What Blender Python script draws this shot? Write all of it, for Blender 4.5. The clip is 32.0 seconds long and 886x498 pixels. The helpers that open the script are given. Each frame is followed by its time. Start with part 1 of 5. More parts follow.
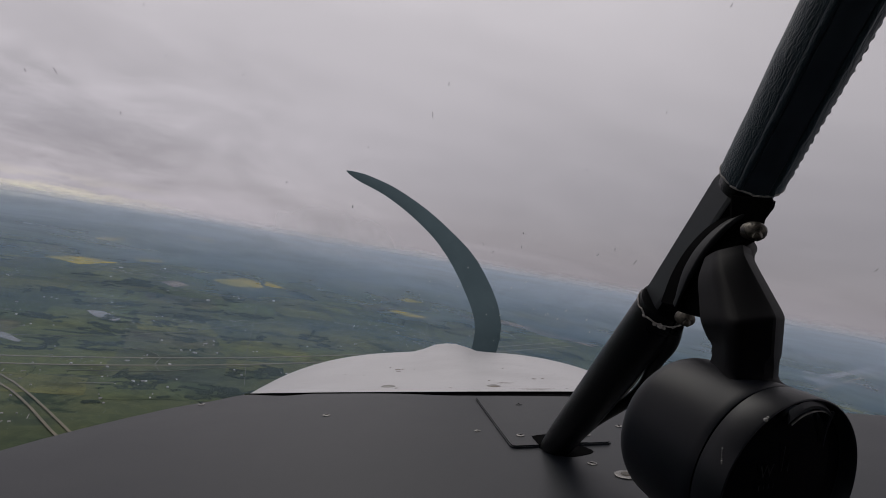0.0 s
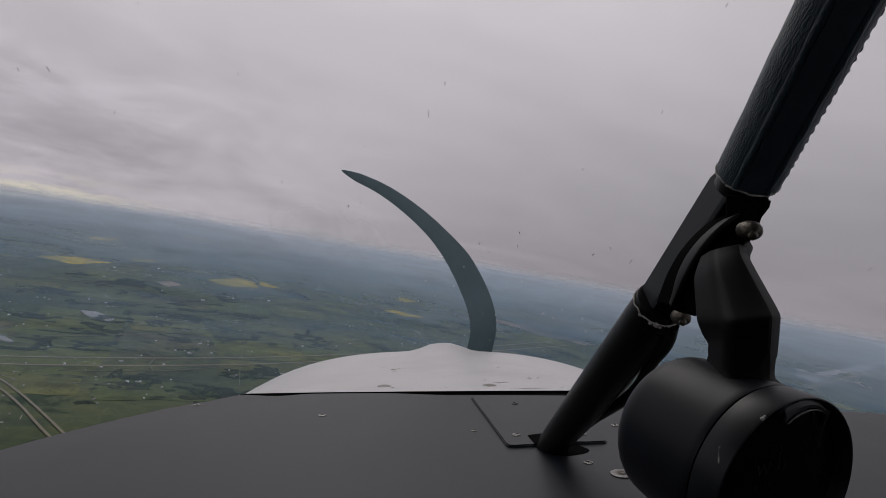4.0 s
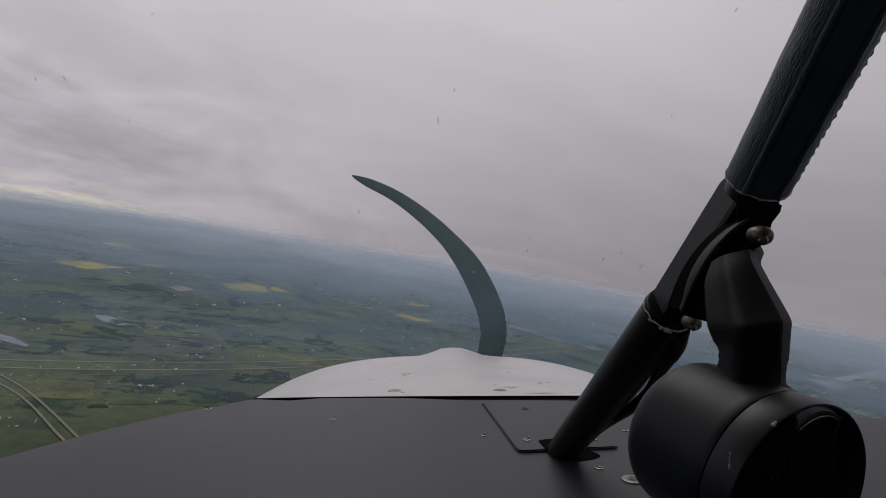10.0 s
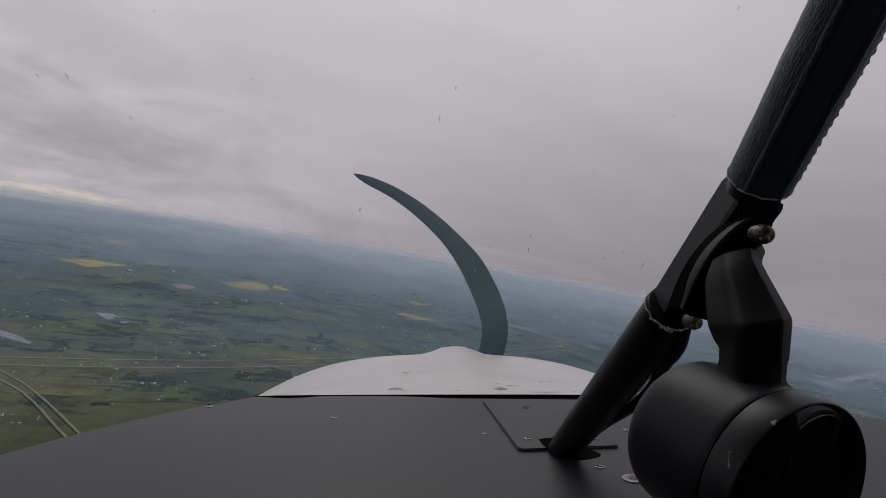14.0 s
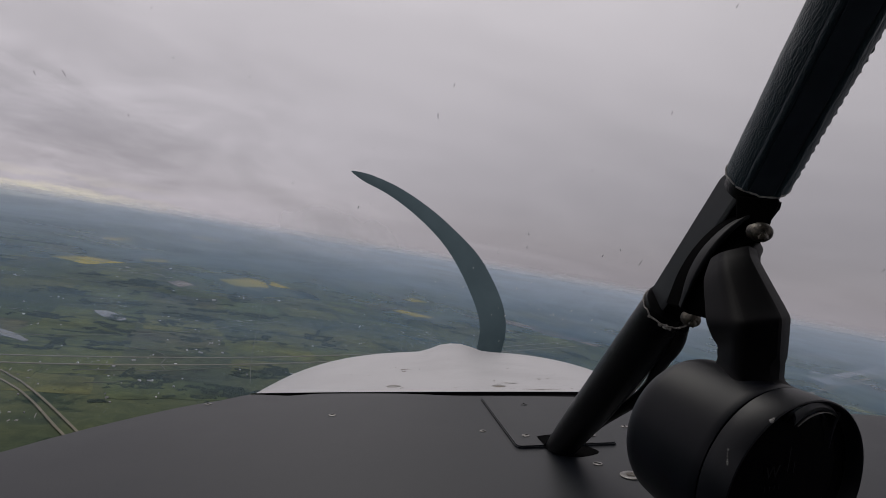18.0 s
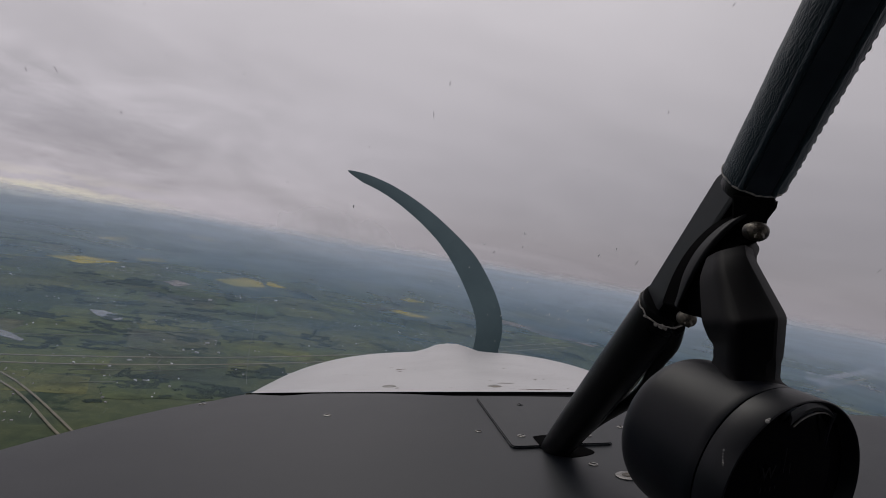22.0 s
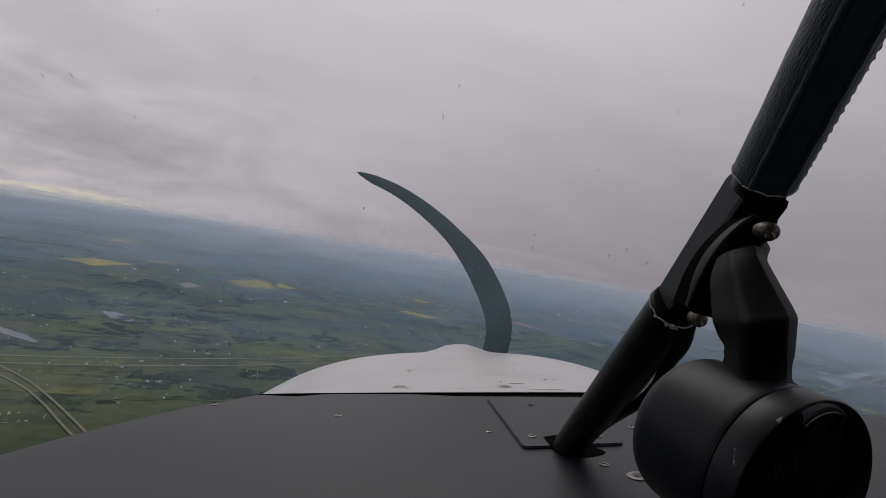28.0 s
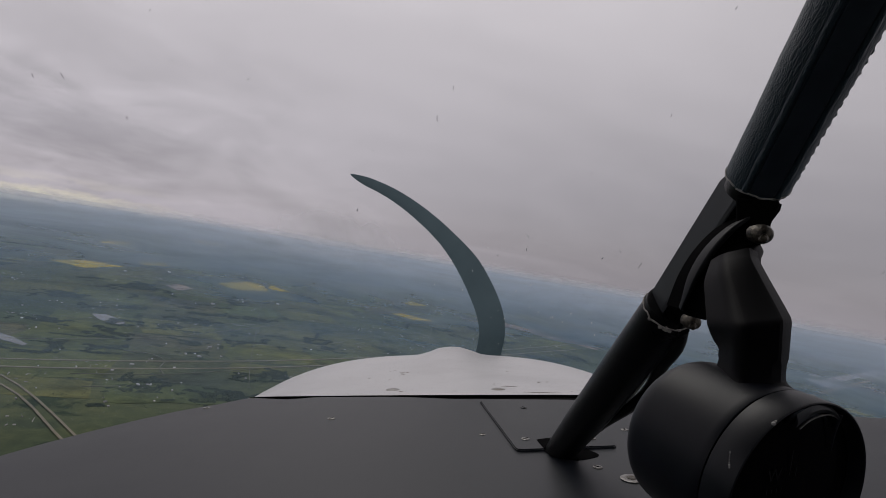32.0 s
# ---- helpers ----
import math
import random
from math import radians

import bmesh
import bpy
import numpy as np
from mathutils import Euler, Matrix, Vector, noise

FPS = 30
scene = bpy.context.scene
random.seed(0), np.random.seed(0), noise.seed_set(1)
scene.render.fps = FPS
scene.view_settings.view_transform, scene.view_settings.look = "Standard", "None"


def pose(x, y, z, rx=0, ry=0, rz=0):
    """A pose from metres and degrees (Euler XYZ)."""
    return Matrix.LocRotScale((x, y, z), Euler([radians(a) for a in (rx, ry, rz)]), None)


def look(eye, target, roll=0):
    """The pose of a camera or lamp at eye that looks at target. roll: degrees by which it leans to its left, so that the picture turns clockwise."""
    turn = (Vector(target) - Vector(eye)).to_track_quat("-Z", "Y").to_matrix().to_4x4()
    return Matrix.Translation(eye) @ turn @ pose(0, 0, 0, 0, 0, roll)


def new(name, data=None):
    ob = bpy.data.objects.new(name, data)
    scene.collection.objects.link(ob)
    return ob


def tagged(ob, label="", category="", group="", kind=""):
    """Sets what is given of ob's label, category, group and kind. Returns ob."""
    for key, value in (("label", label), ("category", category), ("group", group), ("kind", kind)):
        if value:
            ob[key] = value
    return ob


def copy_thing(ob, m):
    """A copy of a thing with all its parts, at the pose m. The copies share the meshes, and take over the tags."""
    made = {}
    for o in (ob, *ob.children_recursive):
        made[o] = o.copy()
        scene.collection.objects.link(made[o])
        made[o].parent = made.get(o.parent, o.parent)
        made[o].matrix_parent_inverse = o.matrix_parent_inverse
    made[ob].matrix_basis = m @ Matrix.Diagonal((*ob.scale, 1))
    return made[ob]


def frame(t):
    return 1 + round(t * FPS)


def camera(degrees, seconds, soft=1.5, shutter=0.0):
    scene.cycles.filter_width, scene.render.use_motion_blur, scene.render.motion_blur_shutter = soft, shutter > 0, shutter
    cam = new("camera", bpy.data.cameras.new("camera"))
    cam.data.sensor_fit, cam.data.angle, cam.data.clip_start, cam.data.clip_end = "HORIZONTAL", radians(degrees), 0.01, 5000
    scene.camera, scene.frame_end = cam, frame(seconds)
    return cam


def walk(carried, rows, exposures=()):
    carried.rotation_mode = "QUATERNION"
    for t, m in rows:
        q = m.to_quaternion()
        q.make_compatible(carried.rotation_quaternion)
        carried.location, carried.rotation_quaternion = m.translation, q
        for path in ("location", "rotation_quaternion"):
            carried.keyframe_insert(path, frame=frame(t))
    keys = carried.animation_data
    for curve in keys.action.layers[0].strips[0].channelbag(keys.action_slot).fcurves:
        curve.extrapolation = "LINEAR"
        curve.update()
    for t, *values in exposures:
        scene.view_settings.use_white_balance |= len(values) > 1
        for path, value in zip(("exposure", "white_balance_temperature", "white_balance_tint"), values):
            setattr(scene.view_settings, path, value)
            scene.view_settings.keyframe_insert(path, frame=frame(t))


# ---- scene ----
# ---- camera and its path: the camera rides on the dashboard of a banked aircraft ----
EYE = Vector((0.0, 0.0, 180.0))
BANK = 10.0
REST = look(EYE, EYE + Vector((0.0, 1.0, -0.0065)), BANK)
cam = camera(75, 32.0, soft=0.8)
# seconds, shift in millimetres, turn in degrees, in the camera's own axes
SHAKE = [
    (0, -0.1, -0.7, -1.6, -0.17, -0.42, -0.11),
    (0.5, -0.7, -0.5, -1.7, -0.39, -0.42, -0.21),
    (1, -0.3, -0.7, -2.0, -0.30, -0.56, -0.17),
    (1.5, -0.9, -0.4, -2.1, -0.39, -0.93, -0.12),
    (2, -0.5, -0.8, -2.4, -0.51, -0.60, -0.08),
    (2.5, -1.7, 0.1, 1.2, -0.24, 0.13, -0.48),
    (3, -1.1, 0.4, -0.4, -0.02, -0.14, -0.25),
    (3.5, -1.0, -0.6, -2.2, -0.24, -0.91, -0.20),
    (5.5, -1.1, 0.2, -1.3, -0.13, -0.40, -0.13),
    (6, -1.0, -0.0, 0.6, -0.05, 0.40, -0.39),
    (6.5, -0.6, 0.3, -0.0, -0.07, -0.00, -0.13),
    (7, -1.6, 0.1, -1.0, -0.13, -0.23, -0.46),
    (7.5, 0.2, -0.5, -2.1, -0.21, -0.28, -0.02),
    (8, -0.9, -0.7, -1.4, 0.07, -0.29, -0.22),
    (8.5, 0.1, -0.4, -2.5, -0.09, -0.60, 0.03),
    (9, -0.8, -0.3, -1.8, -0.14, -0.54, -0.29),
    (9.5, 0.1, -0.4, -0.2, -0.05, 0.21, -0.17),
    (10, -0.9, 0.4, 0.2, 0.20, 0.09, -0.34),
    (10.5, -0.1, -0.9, -2.6, 0.11, -0.60, -0.04),
    (11, -0.9, 0.1, -0.1, -0.12, -0.23, -0.07),
    (11.5, -0.7, 0.4, 0.4, -0.07, 0.62, -0.59),
    (12, -0.3, -0.3, 0.5, 0.11, 0.27, -0.11),
    (12.5, -1.1, -0.1, -1.1, 0.05, -0.35, -0.23),
    (13, 0.0, 0.0, 0.0, 0.00, 0.00, 0.00),
    (13.5, -1.8, 0.4, 0.3, -0.22, 0.34, -0.53),
    (14, 0.1, -0.4, 0.0, 0.10, 0.29, -0.14),
    (14.5, -0.8, 0.4, 0.2, -0.11, 0.27, -0.41),
    (16.5, -1.1, -0.4, -0.2, 0.11, 0.14, -0.40),
    (17, 0.9, -0.6, -1.2, 0.21, -0.16, 0.14),
    (17.5, -1.3, 0.5, 0.0, 0.09, 0.44, -0.61),
    (18, -0.8, 0.2, -0.0, -0.19, 0.05, -0.15),
    (18.5, -0.8, -0.2, -1.1, -0.12, 0.11, -0.30),
    (19, -1.5, 0.2, 1.1, -0.03, 0.25, -0.22),
    (19.5, -0.6, 0.1, 0.0, 0.11, 0.45, -0.37),
    (20, 0.3, -0.2, -1.0, -0.01, 0.40, -0.15),
    (20.5, -1.7, 0.4, 1.0, -0.07, 0.18, -0.34),
    (21, 0.4, -0.3, 0.0, -0.05, 0.52, -0.09),
    (21.5, -2.1, -0.1, -0.3, -0.07, -0.14, -0.39),
    (22, 0.8, -0.8, -2.9, -0.17, -0.24, -0.01),
    (22.5, -1.5, -0.0, 0.0, -0.15, 0.36, -0.52),
    (23, -0.2, 0.4, 0.0, -0.29, 0.43, -0.21),
    (23.5, -1.0, -0.4, -1.5, -0.04, -0.01, -0.25),
    (24, -0.5, 0.1, 0.4, -0.07, 0.20, -0.05),
    (24.5, -1.1, 0.1, -0.8, -0.17, 0.62, -0.59),
    (25, -0.8, 0.1, 1.0, 0.03, 0.52, -0.07),
    (25.5, -1.0, -0.2, -0.7, -0.04, 0.30, -0.31),
    (27.5, -1.2, -0.2, -0.1, 0.03, -0.05, -0.10),
    (28, -0.2, -0.3, 0.1, -0.11, 0.65, -0.31),
    (28.5, -1.0, 0.3, 0.1, -0.05, 0.52, -0.44),
    (29, -0.1, -1.0, -2.0, -0.36, 0.20, -0.17),
    (29.5, -0.7, 0.2, -0.8, -0.23, 0.24, -0.27),
    (30, 0.2, -0.5, -1.0, -0.27, 0.43, -0.32),
    (30.5, -1.3, 0.1, 0.6, -0.07, 0.43, -0.24),
    (31, -1.0, -0.4, 0.6, -0.00, 0.82, -0.42),
    (31.5, -1.0, 0.4, 1.3, 0.11, 0.71, -0.37),
    (32, -1.1, -0.4, -1.4, 0.13, -0.05, -0.22),
]
walk(cam, [(t, REST @ pose(x / 1000, y / 1000, z / 1000, a, b, c)) for t, x, y, z, a, b, c in SHAKE])

# ---- world, sun ----
SUN_UP, SUN_TURN = radians(48), radians(200)
world = bpy.data.worlds.new("overcast_sky")
scene.world = world
world.use_nodes = True


class Nodes:
    """Short hand for building node trees."""

    def __init__(self, tree):
        self.t = tree
        tree.nodes.clear()

    def add(self, kind, **ins):
        n = self.t.nodes.new(kind)
        for k, v in ins.items():
            self.put(n.inputs[k.replace("_", " ")], v)
        return n

    def put(self, socket, v):
        if isinstance(v, bpy.types.NodeSocket):
            self.t.links.new(v, socket)
        else:
            socket.default_value = v

    def math(self, op, a, b=0.0, clamp=False):
        n = self.t.nodes.new("ShaderNodeMath")
        n.operation, n.use_clamp = op, clamp
        self.put(n.inputs[0], a)
        self.put(n.inputs[1], b)
        return n.outputs[0]

    def mix(self, fac, a, b, blend="MIX"):
        n = self.t.nodes.new("ShaderNodeMix")
        n.data_type, n.blend_type = "RGBA", blend
        self.put(n.inputs[0], fac)
        self.put(n.inputs[6], a)
        self.put(n.inputs[7], b)
        return n.outputs[2]

    def ramp(self, fac, stops, interp="LINEAR"):
        n = self.t.nodes.new("ShaderNodeValToRGB")
        n.color_ramp.interpolation = interp
        e = n.color_ramp.elements
        while len(e) < len(stops):
            e.new(0.5)
        for k, (p, c) in zip(e, stops):
            k.position, k.color = p, (c if len(c) == 4 else (*c, 1.0))
        self.put(n.inputs[0], fac)
        return n.outputs[0]

    def noise(self, vec, scale, detail=4.0, rough=0.55, warp=0.0):
        n = self.add("ShaderNodeTexNoise", Scale=scale, Detail=detail, Roughness=rough, Distortion=warp)
        self.put(n.inputs["Vector"], vec)
        return n.outputs[0]

    def maprange(self, v, a, b, c, d, smooth=True):
        n = self.t.nodes.new("ShaderNodeMapRange")
        n.interpolation_type = "SMOOTHSTEP" if smooth else "LINEAR"
        for i, x in enumerate((v, a, b, c, d)):
            self.put(n.inputs[i], x)
        return n.outputs[0]


def grey(v):
    return (v, v, v, 1.0)


def sky_nodes():
    n = Nodes(world.node_tree)
    way = n.add("ShaderNodeTexCoord").outputs["Generated"]
    sep = n.add("ShaderNodeSeparateXYZ", Vector=way)
    x, y, z = sep.outputs
    # the cloud deck, seen in perspective
    high = n.math("ADD", n.math("MAXIMUM", z, -0.05), 0.16)
    px, py = n.math("DIVIDE", x, high), n.math("DIVIDE", y, high)
    deck = n.add("ShaderNodeCombineXYZ", X=px, Y=py, Z=0.3).outputs[0]
    big = n.noise(deck, 0.42, 4, 0.5, 0.8)
    puff = n.add("ShaderNodeCombineXYZ", X=n.math("MULTIPLY", x, 7.0), Y=n.math("MULTIPLY", y, 3.0), Z=n.math("MULTIPLY", z, 19.0)).outputs[0]
    fine = n.noise(puff, 1.0, 6, 0.58, 0.35)
    base = n.ramp(n.maprange(z, -0.06, 0.5, 0, 1, False),
                  [(0.0, (0.315, 0.292, 0.322)), (0.18, (0.34, 0.316, 0.345)), (0.5, (0.428, 0.402, 0.428)), (1.0, (0.622, 0.588, 0.615))])
    # brighter deck towards the west, heavier to the east
    side = n.maprange(px, -3.0, 2.3, 1.42, 0.87)
    lump = n.maprange(big, 0.30, 0.70, 0.91, 1.08)
    west = n.maprange(px, -2.6, -0.2, 1, 0.25)
    wisp = n.math("ADD", 1.0, n.math("MULTIPLY", n.math("SUBTRACT", n.maprange(fine, 0.30, 0.68, 0, 1), 0.5), n.math("MULTIPLY", west, 0.10)))
    lit = n.math("MULTIPLY", n.math("MULTIPLY", side, lump), wisp)
    # heaped cloud: the sides that face the brighter upper sky stand out against their own undersides
    heap = n.add("ShaderNodeCombineXYZ", X=n.math("MULTIPLY", x, 8.0), Y=n.math("MULTIPLY", y, 4.0), Z=n.math("MULTIPLY", z, 19.0)).outputs[0]
    above = n.add("ShaderNodeCombineXYZ", X=n.math("MULTIPLY", x, 8.0), Y=n.math("MULTIPLY", y, 4.0), Z=n.math("ADD", n.math("MULTIPLY", z, 19.0), 0.30)).outputs[0]
    relief = n.math("SUBTRACT", n.noise(heap, 0.8, 4.5, 0.5, 0.7), n.noise(above, 0.8, 4.5, 0.5, 0.7))
    mass = n.math("SUBTRACT", n.maprange(n.noise(heap, 0.5, 8, 0.58, 0.9), 0.43, 0.57, 0, 1), 0.5)
    strong = n.math("MULTIPLY", n.maprange(x, -0.62, -0.02, 1, 0.16), n.maprange(z, 0.04, 0.30, 1, 0.16))
    heaped = n.math("ADD", 1.0, n.math("MULTIPLY", strong, n.math("ADD", n.math("MULTIPLY", relief, 0.6), n.math("MULTIPLY", mass, 0.15))))
    lit = n.math("MULTIPLY", lit, heaped)
    cloud = n.mix(1.0, base, n.add("ShaderNodeCombineColor", Red=lit, Green=lit, Blue=lit).outputs[0], "MULTIPLY")
    # a heavy grey bank low in the west
    bank = n.math("MULTIPLY", n.maprange(x, -0.62, -0.25, 1, 0), n.math("MULTIPLY", n.maprange(z, 0.0, 0.05, 0, 1), n.maprange(z, 0.05, 0.16, 1, 0)))
    bank = n.math("MULTIPLY", bank, n.maprange(fine, 0.38, 0.62, 0.9, 0.1))
    cloud = n.mix(n.math("MULTIPLY", bank, 0.34, True), cloud, (0.20, 0.19, 0.222, 1))
    # the clear, yellowish gap under the deck, far in the west
    edge = n.math("ADD", z, n.math("MULTIPLY", n.math("SUBTRACT", fine, 0.5), 0.02))
    shreds = n.noise(n.add("ShaderNodeCombineXYZ", X=n.math("MULTIPLY", x, 34.0), Y=n.math("MULTIPLY", z, 130.0), Z=0.0).outputs[0], 1.0, 5, 0.6, 0.5)
    edge = n.math("ADD", edge, n.math("MULTIPLY", n.math("SUBTRACT", shreds, 0.5), 0.030))
    gap = n.math("MULTIPLY", n.maprange(x, -0.60, -0.36, 1, 0), n.math("MAXIMUM", n.math("MULTIPLY", n.maprange(edge, -0.036, -0.031, 0, 1), n.maprange(edge, -0.018, -0.011, 1, 0)), n.math("MULTIPLY", 0.25, n.math("MULTIPLY", n.maprange(edge, -0.004, 0.000, 0, 1), n.maprange(edge, 0.004, 0.012, 1, 0)))))
    cloud = n.mix(n.math("MULTIPLY", gap, n.maprange(shreds, 0.35, 0.6, 0.45, 1.0), True), cloud, (0.68, 0.63, 0.53, 1))
    clear = n.add("ShaderNodeTexSky")
    clear.sky_type, clear.sun_disc, clear.sun_elevation, clear.sun_rotation = "NISHITA", False, SUN_UP, SUN_TURN
    thin = n.mix(1.0, clear.outputs[0], grey(0.08), "MULTIPLY")
    both = n.mix(0.04, cloud, thin)
    bg = n.add("ShaderNodeBackground", Color=both, Strength=1.0)
    out = n.add("ShaderNodeOutputWorld")
    n.t.links.new(bg.outputs[0], out.inputs[0])


sky_nodes()
sun = new("sun", bpy.data.lights.new("sun", "SUN"))
sun.data.energy, sun.data.angle, sun.data.color = 0.7, radians(30), (1.0, 0.96, 0.9)
sun.matrix_world = look((0, 0, 300), (math.sin(SUN_TURN) * -1.0 * math.cos(SUN_UP), -math.cos(SUN_TURN) * math.cos(SUN_UP) * -1.0, 300 - math.sin(SUN_UP)))


# ---- materials ----
def material(name, build, **props):
    m = bpy.data.materials.new(name)
    m.use_nodes = True
    n = Nodes(m.node_tree)
    out = n.add("ShaderNodeOutputMaterial")
    n.t.links.new(build(n), out.inputs[0])
    return m


def surface(n, color, rough=0.5, metal=0.0, bump=None, height=0.001, strength=0.5, spec=0.5):
    b = n.add("ShaderNodeBsdfPrincipled", Base_Color=color, Roughness=rough, Metallic=metal)
    n.put(b.inputs["Specular IOR Level"], spec)
    if bump is not None:
        k = n.add("ShaderNodeBump", Strength=strength, Distance=height, Height=bump)
        n.t.links.new(k.outputs[0], b.inputs["Normal"])
    return b.outputs[0]


def here(n):
    return n.add("ShaderNodeTexCoord").outputs["Object"]


def worn(c1, c2, rough, scale, metal=0.0, grain=900.0, height=0.0003, spec=0.5):
    """Paint or plastic with stains at one scale and grain at another."""
    def build(n):
        p = here(n)
        s = n.noise(p, scale, 5, 0.6)
        g = n.noise(p, grain, 3, 0.6)
        col = n.mix(n.maprange(s, 0.3, 0.7, 0, 1), (*c1, 1), (*c2, 1))
        r = n.math("ADD", rough - 0.08, n.math("MULTIPLY", s, 0.16))
        return surface(n, col, r, metal, g, height, 0.4, spec)
    return build


M_SHIELD = material("dark_glareshield", worn((0.0078, 0.0098, 0.0132), (0.0122, 0.0144, 0.0188), 0.39, 6, 0.0, 1500, 0.0002, 0.23))
M_PLATE = material("dark_access_plate", worn((0.0080, 0.0100, 0.0132), (0.0120, 0.0142, 0.0182), 0.42, 9, 0.0, 1500, 0.0002, 0.25))
M_BLACK = material("black_powder_coat", worn((0.0030, 0.0038, 0.0062), (0.0064, 0.0077, 0.0118), 0.40, 20, 0.0, 2500, 0.0001, 0.14))
M_ARM = material("matt_black_cast", worn((0.0018, 0.0018, 0.0024), (0.0032, 0.0032, 0.0042), 0.5, 20, 0.0, 2500, 0.0001, 0.03))
M_BLOCK = material("dark_grey_anodised", worn((0.031, 0.034, 0.037), (0.038, 0.041, 0.044), 0.42, 20, 0.0, 2500, 0.0001, 0.4))
M_TUBE = material("black_tube_paint", worn((0.0016, 0.0016, 0.002), (0.0032, 0.0032, 0.004), 0.30, 25, 0.0, 650, 0.0009, 0.22))
# matt black that carries the shade of gaps and recesses in its colour
M_SHADE_BLACK = material("shade_black", worn((0.0028, 0.0028, 0.003), (0.0042, 0.0042, 0.0045), 0.9, 30, spec=0.01))
M_BEZEL = material("satin_black_bezel", worn((0.0050, 0.0061, 0.0090), (0.0085, 0.0100, 0.0142), 0.38, 30, 0.0, 2500, 0.0001, 0.21))
# lighter copy of the casting black, standing in for the rib's highlight
M_RIB = material("lit_black_casting", worn((0.0075, 0.008, 0.0095), (0.0110, 0.0115, 0.0130), 0.5, 20, 0.0, 2500, 0.0001, 0.1))
M_STEEL = material("dull_steel", worn((0.24, 0.235, 0.225), (0.10, 0.095, 0.09), 0.4, 300, 0.8, 2000))
M_BRASS = material("dirty_brass", worn((0.085, 0.074, 0.056), (0.012, 0.011, 0.010), 0.40, 260, 0.7, 700, 0.0012))
M_THREAD = material("frayed_thread", worn((0.45, 0.43, 0.40), (0.22, 0.21, 0.20), 0.85, 400, 0.0, 3000, 0.0006))
M_CARPET = material("cabin_lining", worn((0.03, 0.03, 0.033), (0.045, 0.045, 0.048), 0.9, 12))
M_BLADE = material("propeller_paint", worn((0.052, 0.092, 0.106), (0.072, 0.118, 0.134), 0.5, 8))
M_SMEAR = material("dried_insect", worn((0.14, 0.12, 0.10), (0.22, 0.20, 0.17), 0.9, 300))


def film_of_dirt(n):
    t = n.add("ShaderNodeBsdfTransparent")
    m = n.add("ShaderNodeMixShader", Fac=0.13)
    n.t.links.new(t.outputs[0], m.inputs[1])
    n.t.links.new(surface(n, (0.16, 0.15, 0.14, 1), 0.9), m.inputs[2])
    return m.outputs[0]


M_SPECK = material("thin_smear", film_of_dirt)


def droplet(n):
    t = n.add("ShaderNodeBsdfTransparent")
    m = n.add("ShaderNodeMixShader", Fac=0.75)
    n.t.links.new(t.outputs[0], m.inputs[1])
    n.t.links.new(surface(n, (0.8, 0.82, 0.84, 1), 0.12), m.inputs[2])
    return m.outputs[0]


M_DROP = material("dried_droplet", droplet)
M_CHIP = material("paint_chip", worn((0.5, 0.49, 0.47), (0.3, 0.29, 0.28), 0.7, 500))
M_DIAL = material("dial_print", worn((0.0075, 0.008, 0.009), (0.0045, 0.0045, 0.005), 0.7, 200, spec=0.1))


def leather(n):
    p = here(n)
    w = n.add("ShaderNodeTexNoise", Scale=160.0, Detail=3.0, Vector=p)
    small = n.add("ShaderNodeVectorMath")
    small.operation = "MULTIPLY_ADD"
    n.put(small.inputs[0], w.outputs[1])
    small.inputs[1].default_value = (0.0035, 0.0035, 0.0035)
    # grain drawn out along the brace
    dot = n.add("ShaderNodeVectorMath")
    dot.operation = "DOT_PRODUCT"
    n.put(dot.inputs[0], p)
    dot.inputs[1].default_value = (0.0436, -0.698, 0.715)
    run = n.math("MULTIPLY", dot.outputs["Value"], -0.8)
    slide = n.add("ShaderNodeVectorMath")
    slide.operation = "SCALE"
    slide.inputs[0].default_value = (0.0436, -0.698, 0.715)
    n.put(slide.inputs["Scale"], run)
    drawn = n.add("ShaderNodeVectorMath")
    drawn.operation = "ADD"
    n.put(drawn.inputs[0], p)
    n.put(drawn.inputs[1], slide.outputs[0])
    n.put(small.inputs[2], drawn.outputs[0])
    v = n.add("ShaderNodeTexVoronoi", Scale=620.0, Vector=small.outputs[0])
    v.feature = "DISTANCE_TO_EDGE"
    grain = n.maprange(v.outputs[0], 0.0, 0.25, 0, 1)
    big = n.noise(p, 60, 3)
    col = n.mix(big, (0.016, 0.032, 0.042, 1), (0.025, 0.044, 0.056, 1))
    return surface(n, col, 0.44, 0, n.math("ADD", n.math("MULTIPLY", grain, 0.7), n.math("MULTIPLY", n.noise(drawn.outputs[0], 170, 4), 2.2)), 0.0008, 0.7, spec=0.34)


M_LEATHER = material("black_leather", leather)
M_SUEDE = material("smooth_black_leather", worn((0.022, 0.030, 0.042), (0.030, 0.040, 0.052), 0.5, 40, 0.0, 900, 0.0003, 0.35))


def cowl_paint(n):
    p = here(n)
    s = n.noise(p, 5, 5, 0.6)
    d = n.noise(p, 90, 4, 0.65)
    col = n.mix(n.maprange(s, 0.35, 0.7, 0, 1), (0.46, 0.458, 0.465, 1), (0.40, 0.397, 0.405, 1))
    col = n.mix(n.maprange(d, 0.70, 0.76, 0, 0.6), col, (0.25, 0.23, 0.21, 1))
    return surface(n, col, 0.42, 0, n.noise(p, 14, 2), 0.003, 0.25)


M_WHITE = material("white_cowling_paint", cowl_paint)


